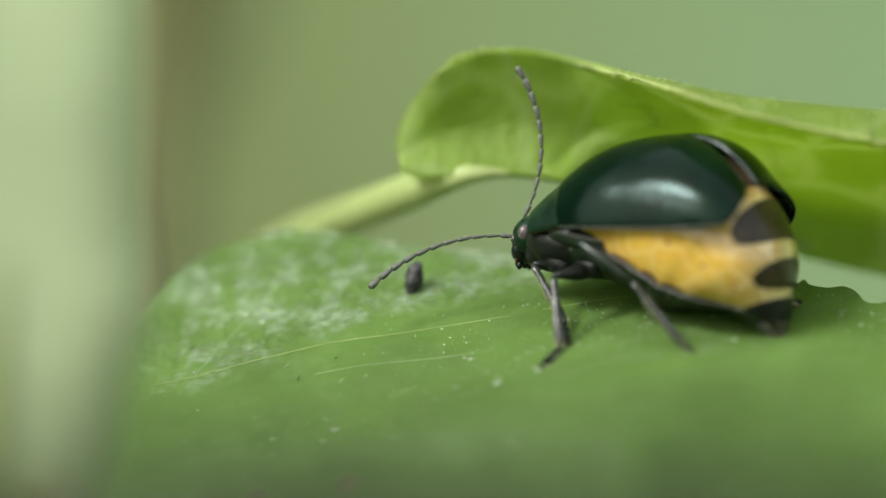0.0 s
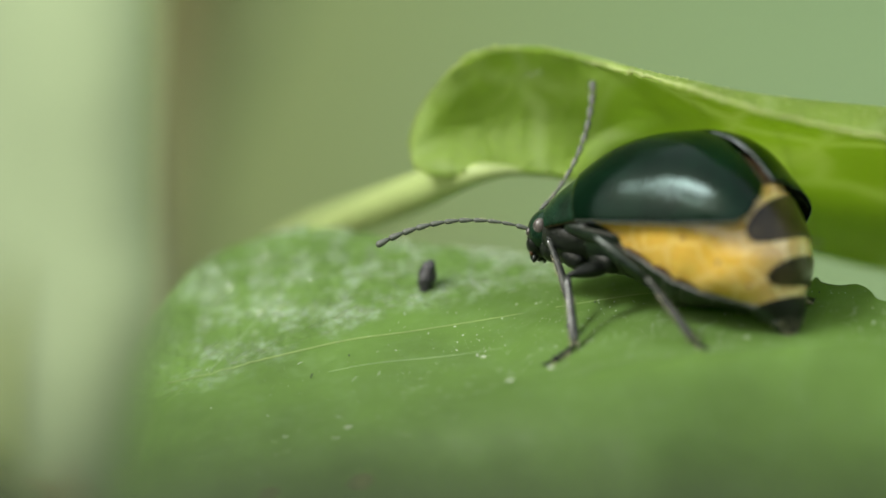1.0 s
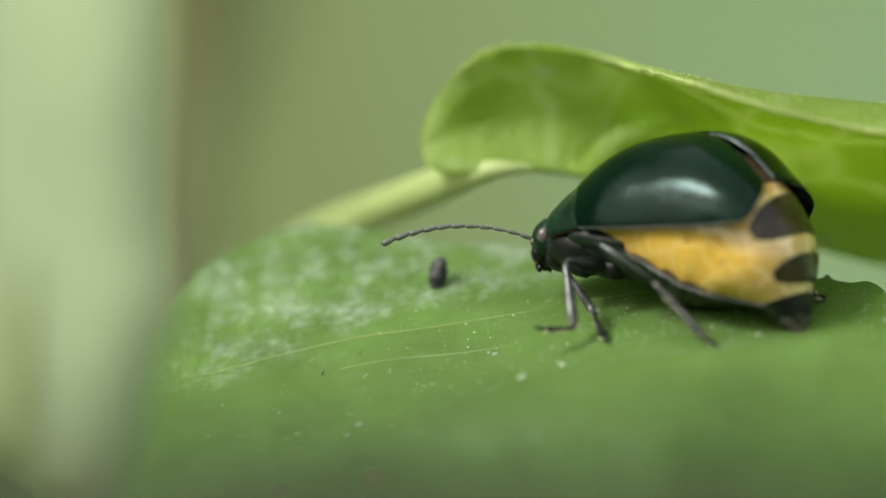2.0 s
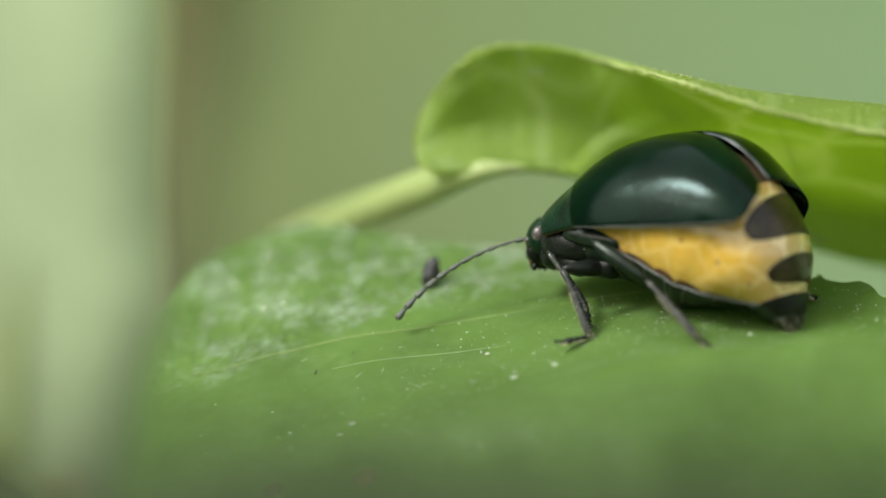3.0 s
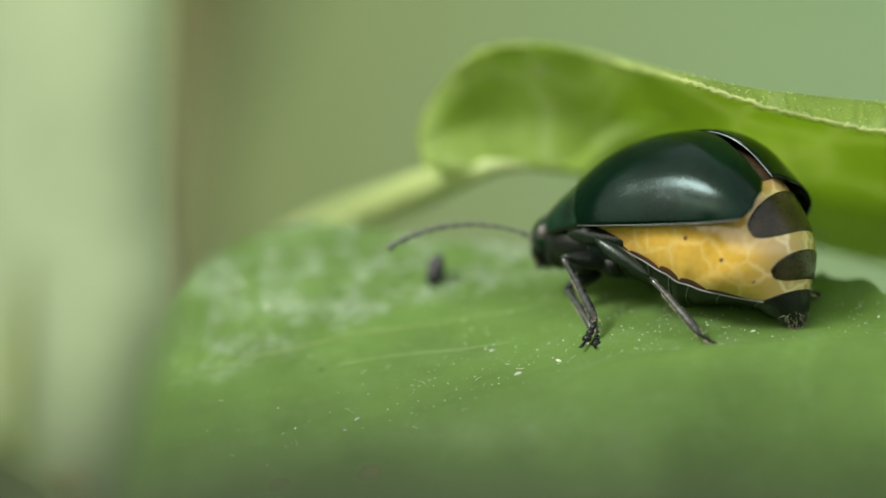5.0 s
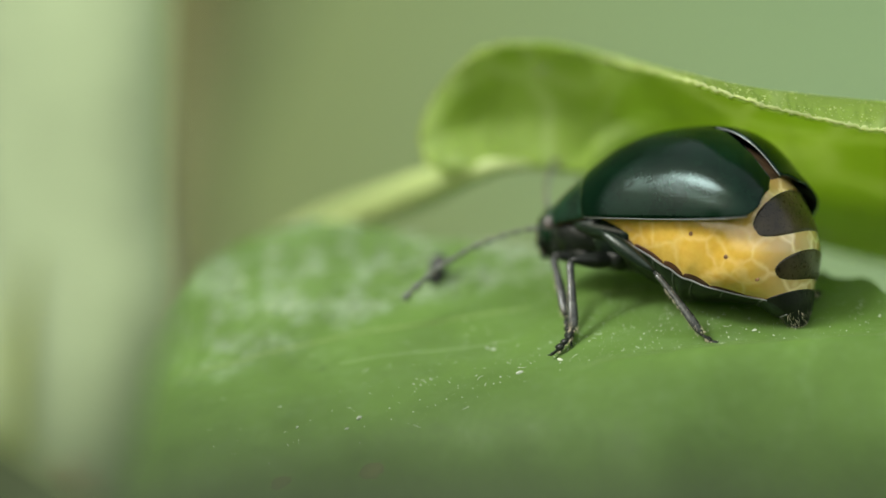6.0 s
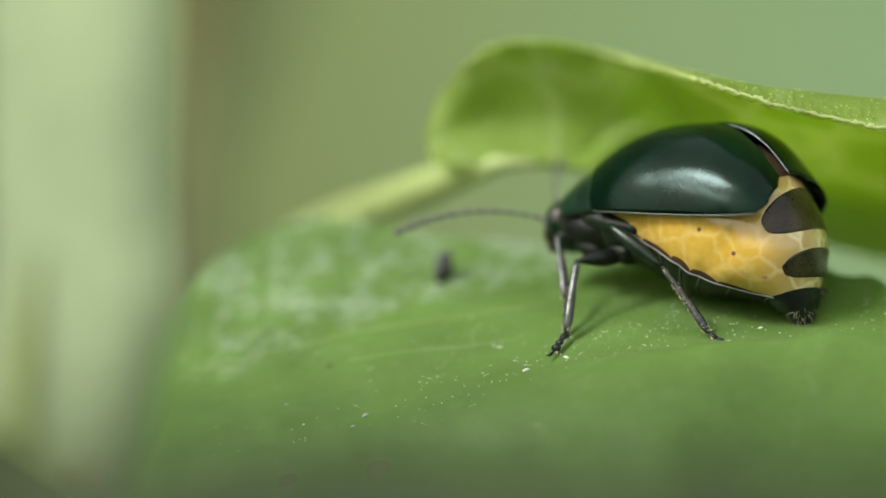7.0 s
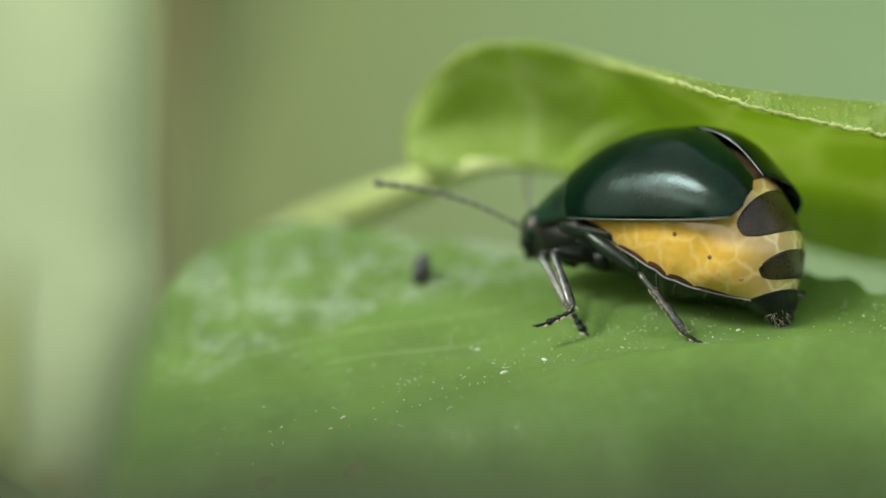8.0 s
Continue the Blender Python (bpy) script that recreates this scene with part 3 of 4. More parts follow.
def build_bits():
    for x, y, size in ((-8.5, 2.35, 0.1), (-7.6, 2.75, 0.035), (-1.65, 3.1, 0.04), (3.75, 2.7, 0.04)):
        z = leaf_z(x, y)
        line = [(x + 0.25 * size * f, y, z + 0.01 + size * (f + 1) * 0.6) for f in (-1, -0.3, 0.4, 1)]
        tagged(mesh("dark_fibre", *tube(line, [0.012, 0.014, 0.012, 0.006], 6), PELLET), "tiny black fibre stuck to the leaf", "fibre", "black fibres on the leaf")


def build_blotches():
    for x, y, r in ((-7.3, -1.35, 0.24), (-9.5, -1.0, 0.18)):
        p = leaf_point(x, y)
        verts = [(p[0], p[1] - 0.006, p[2] + 0.006)]
        for k in range(20):
            a = 2 * math.pi * k / 20
            w = r * (1 + 0.35 * noise.noise(Vector((math.cos(a) * 2, math.sin(a) * 2, x))))
            p = leaf_point(x + w * math.cos(a) * 1.3, y + w * math.sin(a) * 0.8)
            verts.append((p[0], p[1] - 0.005, p[2] + 0.005))
        faces = [(0, 1 + k, 1 + (k + 1) % 20) for k in range(20)]
        tagged(mesh("leaf_spot", verts, faces, SPOT), "small dull brown spot on the leaf", "leaf spot", "brown spots on the leaf")


def build_pellet():
    x, y = -5.72, 4.85
    z = leaf_z(x, y)
    verts = []
    for i in range(25):
        p = math.pi * i / 24
        for j in range(20):
            q = 2 * math.pi * j / 20
            k = 1 + 0.25 * noise.noise(Vector((math.cos(p) * 2.5, math.sin(p) * math.cos(q) * 1.5, math.sin(q))))
            verts.append((x + 0.21 * k * math.sin(p) ** 0.8 * math.cos(q) - 0.06 * math.cos(p), y + 0.21 * k * math.sin(p) ** 0.8 * math.sin(q), z + 0.3 - 0.38 * k * math.cos(p)))
    tagged(mesh("dropping", verts, grid_faces(25, 20, True), PELLET), "small lumpy black insect dropping stuck to the leaf", "dropping")


def build_bract():
    """A dark leaf and brown scars at the foot of the stem."""
    verts = []
    for i in range(40):
        u = i / 39
        edge = -1.15 - 2.95 * u**1.15 + 0.06 * noise.noise(Vector((u * 12, 0, 3)))
        for j in range(24):
            v = j / 23
            verts.append((-17.6 + 5.2 * u - 0.5 * v, -18.4 + 0.5 * math.sin(u * 4) - 1.6 * v + 1.4 * v * v, edge - 6 * v))
    bract = shell(mesh("bract", verts, grid_faces(40, 24), BRACT), 0.2)
    tagged(bract, "dark olive-green leaf at the foot of the stem", "leaf")
    line = [(-17.6 + 5.2 * k / 29, -18.45 + 0.5 * math.sin(4 * k / 29), -1.15 - 2.95 * (k / 29) ** 1.15) for k in range(30)]
    under(mesh("edge", *tube(line, [0.07] * 30, 6), STALK), bract, "paler leaf edge")
    for x, z, r in ((-14.15, -2.7, 0.16), (-13.85, -3.05, 0.2), (-13.6, -3.4, 0.17)):
        verts = []
        for i in range(13):
            p = math.pi * i / 12
            for j in range(12):
                q = 2 * math.pi * j / 12
                k = r * (1 + 0.35 * noise.noise(Vector((x + math.cos(p) * 2, math.sin(p) * math.cos(q) * 2, math.sin(q) * 2))))
                verts.append((x + k * math.sin(p) * math.cos(q), -16.9 + k * math.sin(p) * math.sin(q), z + 1.4 * k * math.cos(p)))
        tagged(mesh("scar", verts, grid_faces(13, 12, True), SCAR), "small brown corky scar on the stem", "scar", "scars on the stem")


build_leaf()
build_curl()
build_stem()
build_surroundings()
build_far_leaf()
build_front_darkener()
build_dust()
build_pellet()
build_bits()
build_blotches()
build_bract()

# ---- the beetle ----
YAW = radians(25)
CX, CY = 0.0, 2.0
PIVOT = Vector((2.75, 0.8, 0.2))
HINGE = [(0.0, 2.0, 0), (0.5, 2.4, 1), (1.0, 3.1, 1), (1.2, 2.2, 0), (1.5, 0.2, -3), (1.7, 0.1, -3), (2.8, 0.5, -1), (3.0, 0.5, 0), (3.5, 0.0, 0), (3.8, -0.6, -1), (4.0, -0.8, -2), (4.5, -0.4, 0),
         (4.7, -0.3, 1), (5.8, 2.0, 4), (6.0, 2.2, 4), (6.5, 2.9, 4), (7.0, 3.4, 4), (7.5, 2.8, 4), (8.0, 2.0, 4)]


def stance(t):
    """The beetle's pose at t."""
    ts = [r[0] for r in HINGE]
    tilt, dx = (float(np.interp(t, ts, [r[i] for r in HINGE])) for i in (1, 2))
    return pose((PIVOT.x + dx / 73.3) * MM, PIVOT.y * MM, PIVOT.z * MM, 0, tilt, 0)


def body(a, l, z):
    """From the beetle's own axes (along to the tail, out to its left, up) to its parts' space."""
    return (CX + a * math.cos(YAW) - l * math.sin(YAW) - PIVOT.x, CY - a * math.sin(YAW) - l * math.cos(YAW) - PIVOT.y, z - PIVOT.z)


beetle = tagged(new("beetle"), "shiny dark green leaf beetle with swollen orange abdomen, on leaf", "beetle")
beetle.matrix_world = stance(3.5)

SPINE = [(-2.4, 2.3, 0.7, 0.9, 0), (-1.3, 2.6, 1.1, 1.4, 0), (-0.2, 2.75, 1.55, 1.75, -5), (0.85, 2.7, 1.92, 1.9, -20), (1.7, 2.2, 1.85, 1.8, -40), (2.42, 1.5, 1.38, 1.58, -58),
         (2.9, 0.95, 0.68, 1.0, -68), (3.2, 0.5, 0.32, 0.55, -72), (3.34, 0.15, 0.08, 0.15, -75)]


def skin(s, phi, lift=0.0):
    """A point of the abdomen: s along the spine, phi round it from the back (0) over the left side (90)."""
    a, z, rd, rl, ang = (curve([(i, r[c]) for i, r in enumerate(SPINE)], s) for c in range(5))
    n = radians(ang)
    lift += 0.010 * math.cos(2 * math.pi * s * 1.05) * smooth(s, 2, 4)
    up = math.cos(radians(phi)) * (rd + lift)
    return body(a - up * math.sin(n), math.sin(radians(phi)) * (rl + lift), z + up * math.cos(n))


def patch(name, s0, s1, p0, p1, mat, lift, label="", ns=20, npn=48, corner=0.3, power=8):
    """A plate that lies on the abdomen, with rounded ends."""
    verts = []
    for i in range(ns):
        for j in range(npn):
            w = 2 * j / (npn - 1) - 1
            round_off = 1 - corner + corner * math.sqrt(max(0.0, 1 - abs(w) ** power))
            s = (s0 + s1) / 2 + (s1 - s0) / 2 * (2 * i / (ns - 1) - 1) * round_off
            edge = 1 if 0 < i < ns - 1 and 0 < j < npn - 1 else -1
            verts.append(skin(s, p0 + (p1 - p0) * j / (npn - 1), lift * edge))
    return under(mesh(name, verts, grid_faces(ns, npn), mat), beetle, label)


SIDE = [(0.3, 86), (0.6, 90), (1.0, 98), (1.5, 115), (2.0, 124), (2.5, 129), (3.0, 131), (4.0, 132), (5.0, 131), (5.5, 129), (5.9, 122), (6.3, 102), (6.7, 92), (8.0, 92)]


def belly_plate(k):
    """A dark plate under the abdomen, from one side margin to the other, its hind edge standing a little proud."""
    ns, npn = 16, 50
    verts = []
    for i in range(ns):
        u = i / (ns - 1)
        s = min(7.98, 0.3 + k * 0.95 + 1.1 * u)
        side = curve(SIDE, s)
        for j in range(npn):
            w = j / (npn - 1)
            rim = -1 if j in (0, npn - 1) or i == 0 else 1
            proud = 0.025 + 0.1 * math.sin(math.pi * min(1.0, u * 0.93)) ** 1.5 * math.sin(math.pi * w)
            verts.append(skin(s, side + (360 - 2 * side) * w, proud if rim > 0 else -0.02))
    plate = under(mesh("belly_plate", verts, grid_faces(ns, npn), THIGH), beetle, "black belly plate")
    s = min(7.9, 0.3 + k * 0.95 + 1.06)
    side = curve(SIDE, s)
    line = [skin(s, side + (360 - 2 * side) * j / 39, 0.03 + 0.05 * math.sin(math.pi * j / 39)) for j in range(40)]
    under(mesh("rim", *tube(line, [0.02] * 40, 5), SEAM), plate, "thin grey hind rim")


def brown_patch(s0, s1, high):
    """A low brown arch standing on the side margin."""
    ns, npn = 24, 10
    verts = []
    for i in range(ns):
        u = i / (ns - 1)
        s = s0 + (s1 - s0) * u
        top = high * max(0.0, math.sin(math.pi * u ** 0.8)) ** 0.4
        for j in range(npn):
            w = j / (npn - 1)
            verts.append(skin(s, curve(SIDE, s) + 2 - (top + 2) * w, 0.014 if 0 < j < npn - 1 else -0.01))
    return under(mesh("brown_patch", verts, grid_faces(ns, npn), SCALLOP), beetle, "dark brown arched patch above the margin")


def build_abdomen():
    ns, npn = 90, 72
    verts = []
    for i in range(ns):
        s = 8 * i / (ns - 1)
        for j in range(npn):
            verts.append(skin(s, 360 * j / npn))
    under(mesh("abdomen", verts, grid_faces(ns, npn, True) + [tuple(range(npn))], BELLY), beetle, "swollen translucent orange abdomen")
    patch("back_plate", 4.08, 4.8, -60, 60, PLATE, 0.02, "dark brown back plate", corner=0.97, power=3.2)
    patch("back_plate", 5.1, 5.84, -62, 62, PLATE, 0.02, "dark brown back plate", corner=0.97, power=3.2)
    patch("membrane", 2.55, 3.9, -38, 30, MEMBRANE, 0.02, "brown wrinkled membrane between the wing cases", corner=0.7)
    patch("tail_plate", 6.1, 7.95, -116, 116, DARK, 0.03, "black tail plate", ns=40, npn=80, corner=0.0)
    for k in range(8):
        belly_plate(k)
    for s0, s1, high in ((0.9, 1.75, 5), (1.75, 2.75, 5), (2.75, 3.75, 6), (3.75, 4.75, 6.5), (4.75, 5.7, 6)):
        brown_patch(s0, s1, high)
    line = [skin(0.3 + 5.9 * k / 119, curve(SIDE, 0.3 + 5.9 * k / 119), 0.035 + 0.02 * abs(math.sin(math.pi * (5.9 * k / 119) / 0.95))) for k in range(120)]
    under(mesh("side_margin", *tube(line, [0.026] * 120, 6), SEAM), beetle, "thin grey side margin")
    for s, p in ((3.45, 96), (4.5, 92), (5.4, 85)):
        c = Vector(skin(s, p, 0.0))
        o = Vector(skin(s, p, 1.0)) - c
        o.normalize()
        ring = [c + o * h for h in (-0.02, 0.0, 0.005, 0.007)]
        under(mesh("spiracle", *tube([tuple(q) for q in ring], [0.06, 0.06, 0.045, 0.015], 12, axis=(1, 0, 0.3)), PORE), beetle, "small brown breathing pore")


def build_tail_hairs():
    rnd = random.Random(9)
    shapes = []
    for _ in range(150):
        p = Vector(skin(rnd.uniform(6.9, 7.9), rnd.uniform(0, 360), 0.0))
        d = Vector((rnd.uniform(-0.3, 0.6), rnd.uniform(-0.6, 0.3), -1.0)).normalized()
        shapes.append(tube([tuple(p), tuple(p + d * rnd.uniform(0.08, 0.2))], [0.0042, 0.0015], 3))
    under(mesh("tail_hairs", *merged(*shapes), HAIR), beetle, "short pale hairs at the tail tip")


TOPZ = [(-2.75, 3.0), (-2.3, 3.7), (-1.2, 4.5), (0, 4.85), (1.2, 4.87), (2.2, 4.45), (2.9, 3.75), (3.2, 3.3)]
EDGEZ = [(-2.75, 2.66), (-1.5, 2.65), (0.3, 2.67), (1.8, 2.72), (2.6, 2.8), (3.2, 2.95)]
WIDE = [(-2.75, 1.0), (-2.3, 1.36), (-1.2, 1.86), (0, 2.04), (1.2, 2.15), (2.2, 2.16), (2.9, 1.95), (3.2, 1.7)]


def elytron_point(u, v, side):
    """u along, v from the seam (0) to the outer edge (1)."""
    end = 2.95 - 0.24 * max(0, (v - 0.7) / 0.3) ** 3 - 0.15 * max(0, 0.25 - v) * 4
    front = -2.1 + 0.3 * v**3
    end += 0.0 if side > 0 else 0.1
    a = front + (end - front) * u
    zt, ze, w = curve(TOPZ, a), curve(EDGEZ, a), curve(WIDE, a)
    if side < 0:
        zt += 0.14 * smooth(a, 0.4, 2.2)
        w *= 1 - 0.2 * smooth(a, 1.5, 2.9)
    gap = 0.02 + (1.0 * smooth(a, 0.2, 2.8) if side > 0 else -0.62 * smooth(a, -0.2, 2.4))
    first = math.asin(gap / w)
    th = first + v * (math.pi / 2 - first)
    groove = 0.018 * math.exp(-(((v - 0.77 - 0.05 * u) / 0.085) ** 2)) * smooth(u, 0.3, 0.6) * (1 - smooth(u, 0.82, 1.0))
    l = w * math.sin(th) - groove
    z = ze + (zt - ze) * max(0.0, math.cos(th)) ** 0.95
    return body(a, side * l, z)


def build_elytra():
    for side in (1, -1):
        nu, nv = 80, 50
        verts = [elytron_point(i / (nu - 1), j / (nv - 1), side) for i in range(nu) for j in range(nv)]
        faces = grid_faces(nu, nv)
        if side > 0:
            faces = [f[::-1] for f in faces]
        e = under(shell(mesh("elytron", verts, faces, ELYTRA), 0.05), beetle, "glossy metallic dark green wing case")
        line = [tuple(Vector(elytron_point(i / 59, 1.0, side)) + Vector((0, -0.03 * side, -0.015))) for i in range(60)]
        under(mesh("margin", *tube(line, [0.017] * 60, 8), SEAM), e)
        line = [elytron_point(0.05 + 0.95 * i / 59, 0.0, side) for i in range(60)]
        under(mesh("seam", *tube(line, [0.016] * 60, 6), SEAM if side > 0 else MARGIN), e, "thin grey inner seam")


def ball(name, a, l, z, ra, rl, rz, mat, label="", n=24, power=1.0):
    verts = []
    for i in range(n + 1):
        p = math.pi * i / n
        for j in range(n):
            q = 2 * math.pi * j / n
            k = 1 + 0.03 * noise.noise(Vector((math.cos(p) * 2, math.sin(p) * math.cos(q) * 2, math.sin(q) * 2 + a)))
            verts.append(body(a - ra * k * math.cos(p), l + rl * k * math.sin(p) ** power * math.cos(q), z + rz * k * math.sin(p) ** power * math.sin(q)))
    return under(mesh(name, verts, grid_faces(n + 1, n, True), mat), beetle, label)


NECK_TOP = [(-3.4, 2.45), (-3.2, 2.8), (-3.0, 3.03), (-2.65, 3.38), (-2.3, 3.68), (-1.85, 3.97)]
NECK_LOW = [(-3.4, 2.3), (-3.0, 2.4), (-2.4, 2.52), (-1.85, 2.62)]
NECK_WIDE = [(-3.4, 0.62), (-3.1, 0.85), (-2.6, 1.12), (-2.2, 1.28), (-1.85, 1.42)]


def neck_point(u, v):
    """The saddle of the neck shield: u from its front to its hind edge, v from one side over to the other."""
    w = 2 * v - 1
    a = -3.0 + 1.15 * u + 0.15 * w * w * (1 - u)
    th = math.pi / 2 * w
    top, low, wide = curve(NECK_TOP, a), curve(NECK_LOW, a), curve(NECK_WIDE, a)
    dent = 0.05 * math.exp(-(((u - 0.55) / 0.18) ** 2)) * math.exp(-(((abs(w) - 0.45) / 0.2) ** 2))
    return body(a, wide * math.sin(th), low + (top - low) * max(0.0, math.cos(th)) ** 0.85 - dent)


def limb_root(name, p, q, r, mat, label=""):
    """A short tapered lump from p to q, in the beetle's own axes."""
    line, radii = [], []
    for k in range(9):
        u = k / 8
        line.append(body(*(p[i] + (q[i] - p[i]) * u for i in range(3))))
        radii.append(r * (0.35 + 0.65 * math.sin(math.pi * (0.12 + 0.76 * u)) ** 0.7))
    return under(mesh(name, *tube(line, radii, 14), mat), beetle, label)


def build_front():
    nu, nv = 36, 60
    verts = [neck_point(i / (nu - 1), j / (nv - 1)) for i in range(nu) for j in range(nv)]
    shield = under(shell(mesh("pronotum", verts, [f[::-1] for f in grid_faces(nu, nv)], SHIELD), 0.06), beetle, "dark green neck shield")
    line = [neck_point(i / 39, 0.0) for i in range(40)]
    under(mesh("margin", *tube(line, [0.03] * 40, 6), SCALLOP), shield, "brown lower edge")
    line = [neck_point(i / 39, 1.0) for i in range(40)]
    under(mesh("margin", *tube(line, [0.03] * 40, 6), SCALLOP), shield, "brown lower edge")
    ball("thorax", -1.85, 0, 2.25, 1.35, 1.2, 0.7, DARK, "black underside of the thorax", power=0.6)
    ball("breastplate", -1.3, 0, 1.95, 0.95, 0.95, 0.45, DARK, power=0.8)
    for side in (1, -1):
        limb_root("side_plate", (-2.2, side * 1.1, 2.5), (-0.6, side * 1.38, 2.25), 0.26, THIGH, "dark green side plate of the thorax")
        limb_root("coxa", (-2.6, side * 0.55, 2.0), (-1.9, side * 0.75, 1.6), 0.3, DARK)
        limb_root("coxa", (-1.7, side * 0.6, 1.9), (-1.0, side * 0.9, 1.6), 0.34, DARK)
        limb_root("coxa", (-0.7, side * 0.9, 2.0), (0.25, side * 1.15, 1.62), 0.27, DARK)
    ball("head", -3.2, 0, 2.36, 0.47, 0.66, 0.54, SHIELD, "dark green rounded head", power=0.85)
    ball("face", -3.44, 0, 2.05, 0.28, 0.48, 0.36, DARK)
    ball("throat", -2.95, 0, 1.95, 0.4, 0.6, 0.38, DARK)
    for side in (1, -1):
        ball("eye", -3.2, side * 0.58, 2.45, 0.17, 0.12, 0.2, EYE, "dull greyish bulging compound eye", n=14)
        ball("antenna_socket", -3.5, side * 0.42, 2.3, 0.12, 0.12, 0.13, EYE, n=10)
        ball("jaw", -3.48, side * 0.16, 1.74, 0.12, 0.09, 0.16, DARK, n=10)
        ball("palp", -3.42, side * 0.3, 1.66, 0.07, 0.07, 0.1, DARK, n=8)
        ball("palp", -3.5, side * 0.3, 1.8, 0.05, 0.05, 0.09, SCALLOP, n=8)


def build_specks():
    """Small pale specks on the head, neck, thorax and wing cases."""
    rnd = random.Random(21)
    shapes = []

    def grain(p, r):
        p = Vector(p)
        d = Vector((rnd.uniform(-1, 1), rnd.uniform(-1, 1), rnd.uniform(-1, 1))) * r
        shapes.append(tube([tuple(p - d), tuple(p), tuple(p + d)], [r * 0.5, r, r * 0.4], 5))

    for _ in range(26):
        grain(neck_point(rnd.uniform(0.05, 0.95), rnd.uniform(0.02, 0.5)), rnd.uniform(0.008, 0.02))
    for _ in range(16):
        q, p = rnd.uniform(-0.6, 0.9), rnd.uniform(-0.9, 0.9)
        grain(body(-3.3 + 0.44 * math.sin(p) * math.cos(q), 0.68 * math.cos(p) * math.cos(q), 2.3 + 0.52 * math.sin(q)), rnd.uniform(0.008, 0.02))
    for _ in range(22):
        grain(elytron_point(rnd.uniform(0.02, 0.95), rnd.uniform(0.1, 0.95), 1), rnd.uniform(0.005, 0.012))
    for _ in range(20):
        q, p = rnd.uniform(-0.9, 0.2), rnd.uniform(-1.0, 0.6)
        grain(body(-1.85 + 1.3 * math.sin(p), 1.2 * math.cos(p) * math.cos(q), 2.25 + 0.68 * math.sin(q) * math.cos(p)), rnd.uniform(0.008, 0.02))
    under(mesh("specks", *merged(*shapes), SPECK), beetle, "tiny pale specks on the body")


build_abdomen()
build_tail_hairs()
build_elytra()
build_front()
build_specks()


# ---- legs and antennae: where their joints are at each time, across and up, in millimetres ----
NEAR_KNEE = [(0, -2.37, 1.62), (0.5, -2.41, 1.61), (1, -2.35, 1.58), (1.5, -2.54, 1.5), (1.7, -2.62, 1.92), (2.8, -2.65, 1.65), (3, -2.55, 1.68), (3.5, -2.62, 1.8), (3.8, -2.68, 2.4), (4, -2.66, 2.52), (4.5, -2.77, 1.92), (4.7, -2.73, 1.92), (5.8, -2.5, 1.79), (6.5, -2.5, 1.79), (7, -2.48, 1.72), (7.4, -2.49, 1.61), (7.7, -2.47, 1.54), (8, -2.55, 2.03)]
NEAR_ANKLE = [(0, -2.21, -0.07), (0.5, -2.21, -0.05), (1, -2.18, -0.1), (1.5, -2.17, -0.16), (1.7, -2.52, 0.26), (2.8, -1.91, 0.04), (3, -1.9, 0.04), (3.5, -2.16, 0.16), (3.8, -2.34, 0.86), (4, -1.91, 0.93), (4.5, -1.75, 0.53), (4.7, -1.75, 0.46), (5.8, -2.32, 0.08), (6.5, -2.66, 0.05), (7, -2.74, 0.0), (7.4, -2.52, -0.1), (7.7, -2.24, -0.07), (8, -2.05, 0.57)]
NEAR_TOE = [(0, -2.76, -0.65), (0.5, -2.82, -0.55), (1, -2.8, -0.53), (1.5, -2.85, -0.34), (1.7, -3.32, 0.25), (2.8, -2.76, -0.12), (3, -2.78, -0.14), (3.5, -2.86, -0.44), (3.8, -3.29, 0.69), (4, -2.41, 0.25), (4.5, -2.25, -0.29), (4.7, -2.11, -0.38), (5.8, -3.04, -0.7), (6.5, -3.3, -0.79), (7, -3.3, -0.85), (7.4, -3.33, -0.51), (7.7, -3.15, -0.39), (8, -2.86, 0.19)]
FAR_KNEE = [(0, -2.86, 1.9), (0.5, -2.8, 2.13), (1, -2.8, 2.5), (1.5, -2.89, 1.95), (1.7, -2.66, 1.58), (2.8, -2.93, 2.13), (3, -2.89, 2.09), (3.5, -2.76, 1.84), (3.8, -2.43, 1.44), (4, -2.46, 1.16), (4.5, -2.48, 1.01), (4.7, -2.48, 1.01), (5.8, -2.89, 1.81), (6.5, -2.96, 2.1), (7, -2.95, 2.36), (7.4, -2.92, 2.43), (7.7, -2.92, 2.23), (8, -2.84, 1.96)]
FAR_ANKLE = [(0, -2.07, 0.44), (0.5, -2.17, 0.65), (1, -2.25, 0.86), (1.5, -2.2, 0.68), (1.7, -1.91, 0.45), (2.8, -2.07, 0.76), (3, -1.94, 0.65), (3.5, -1.88, 0.48), (3.8, -2.13, 0.28), (4, -1.8, 0.04), (4.5, -1.66, -0.08), (4.7, -1.66, -0.08), (5.8, -2.52, 0.42), (6.5, -2.76, 0.46), (7, -2.74, 0.79), (7.4, -2.61, 0.86), (7.7, -2.43, 0.86), (8, -2.11, 0.57)]
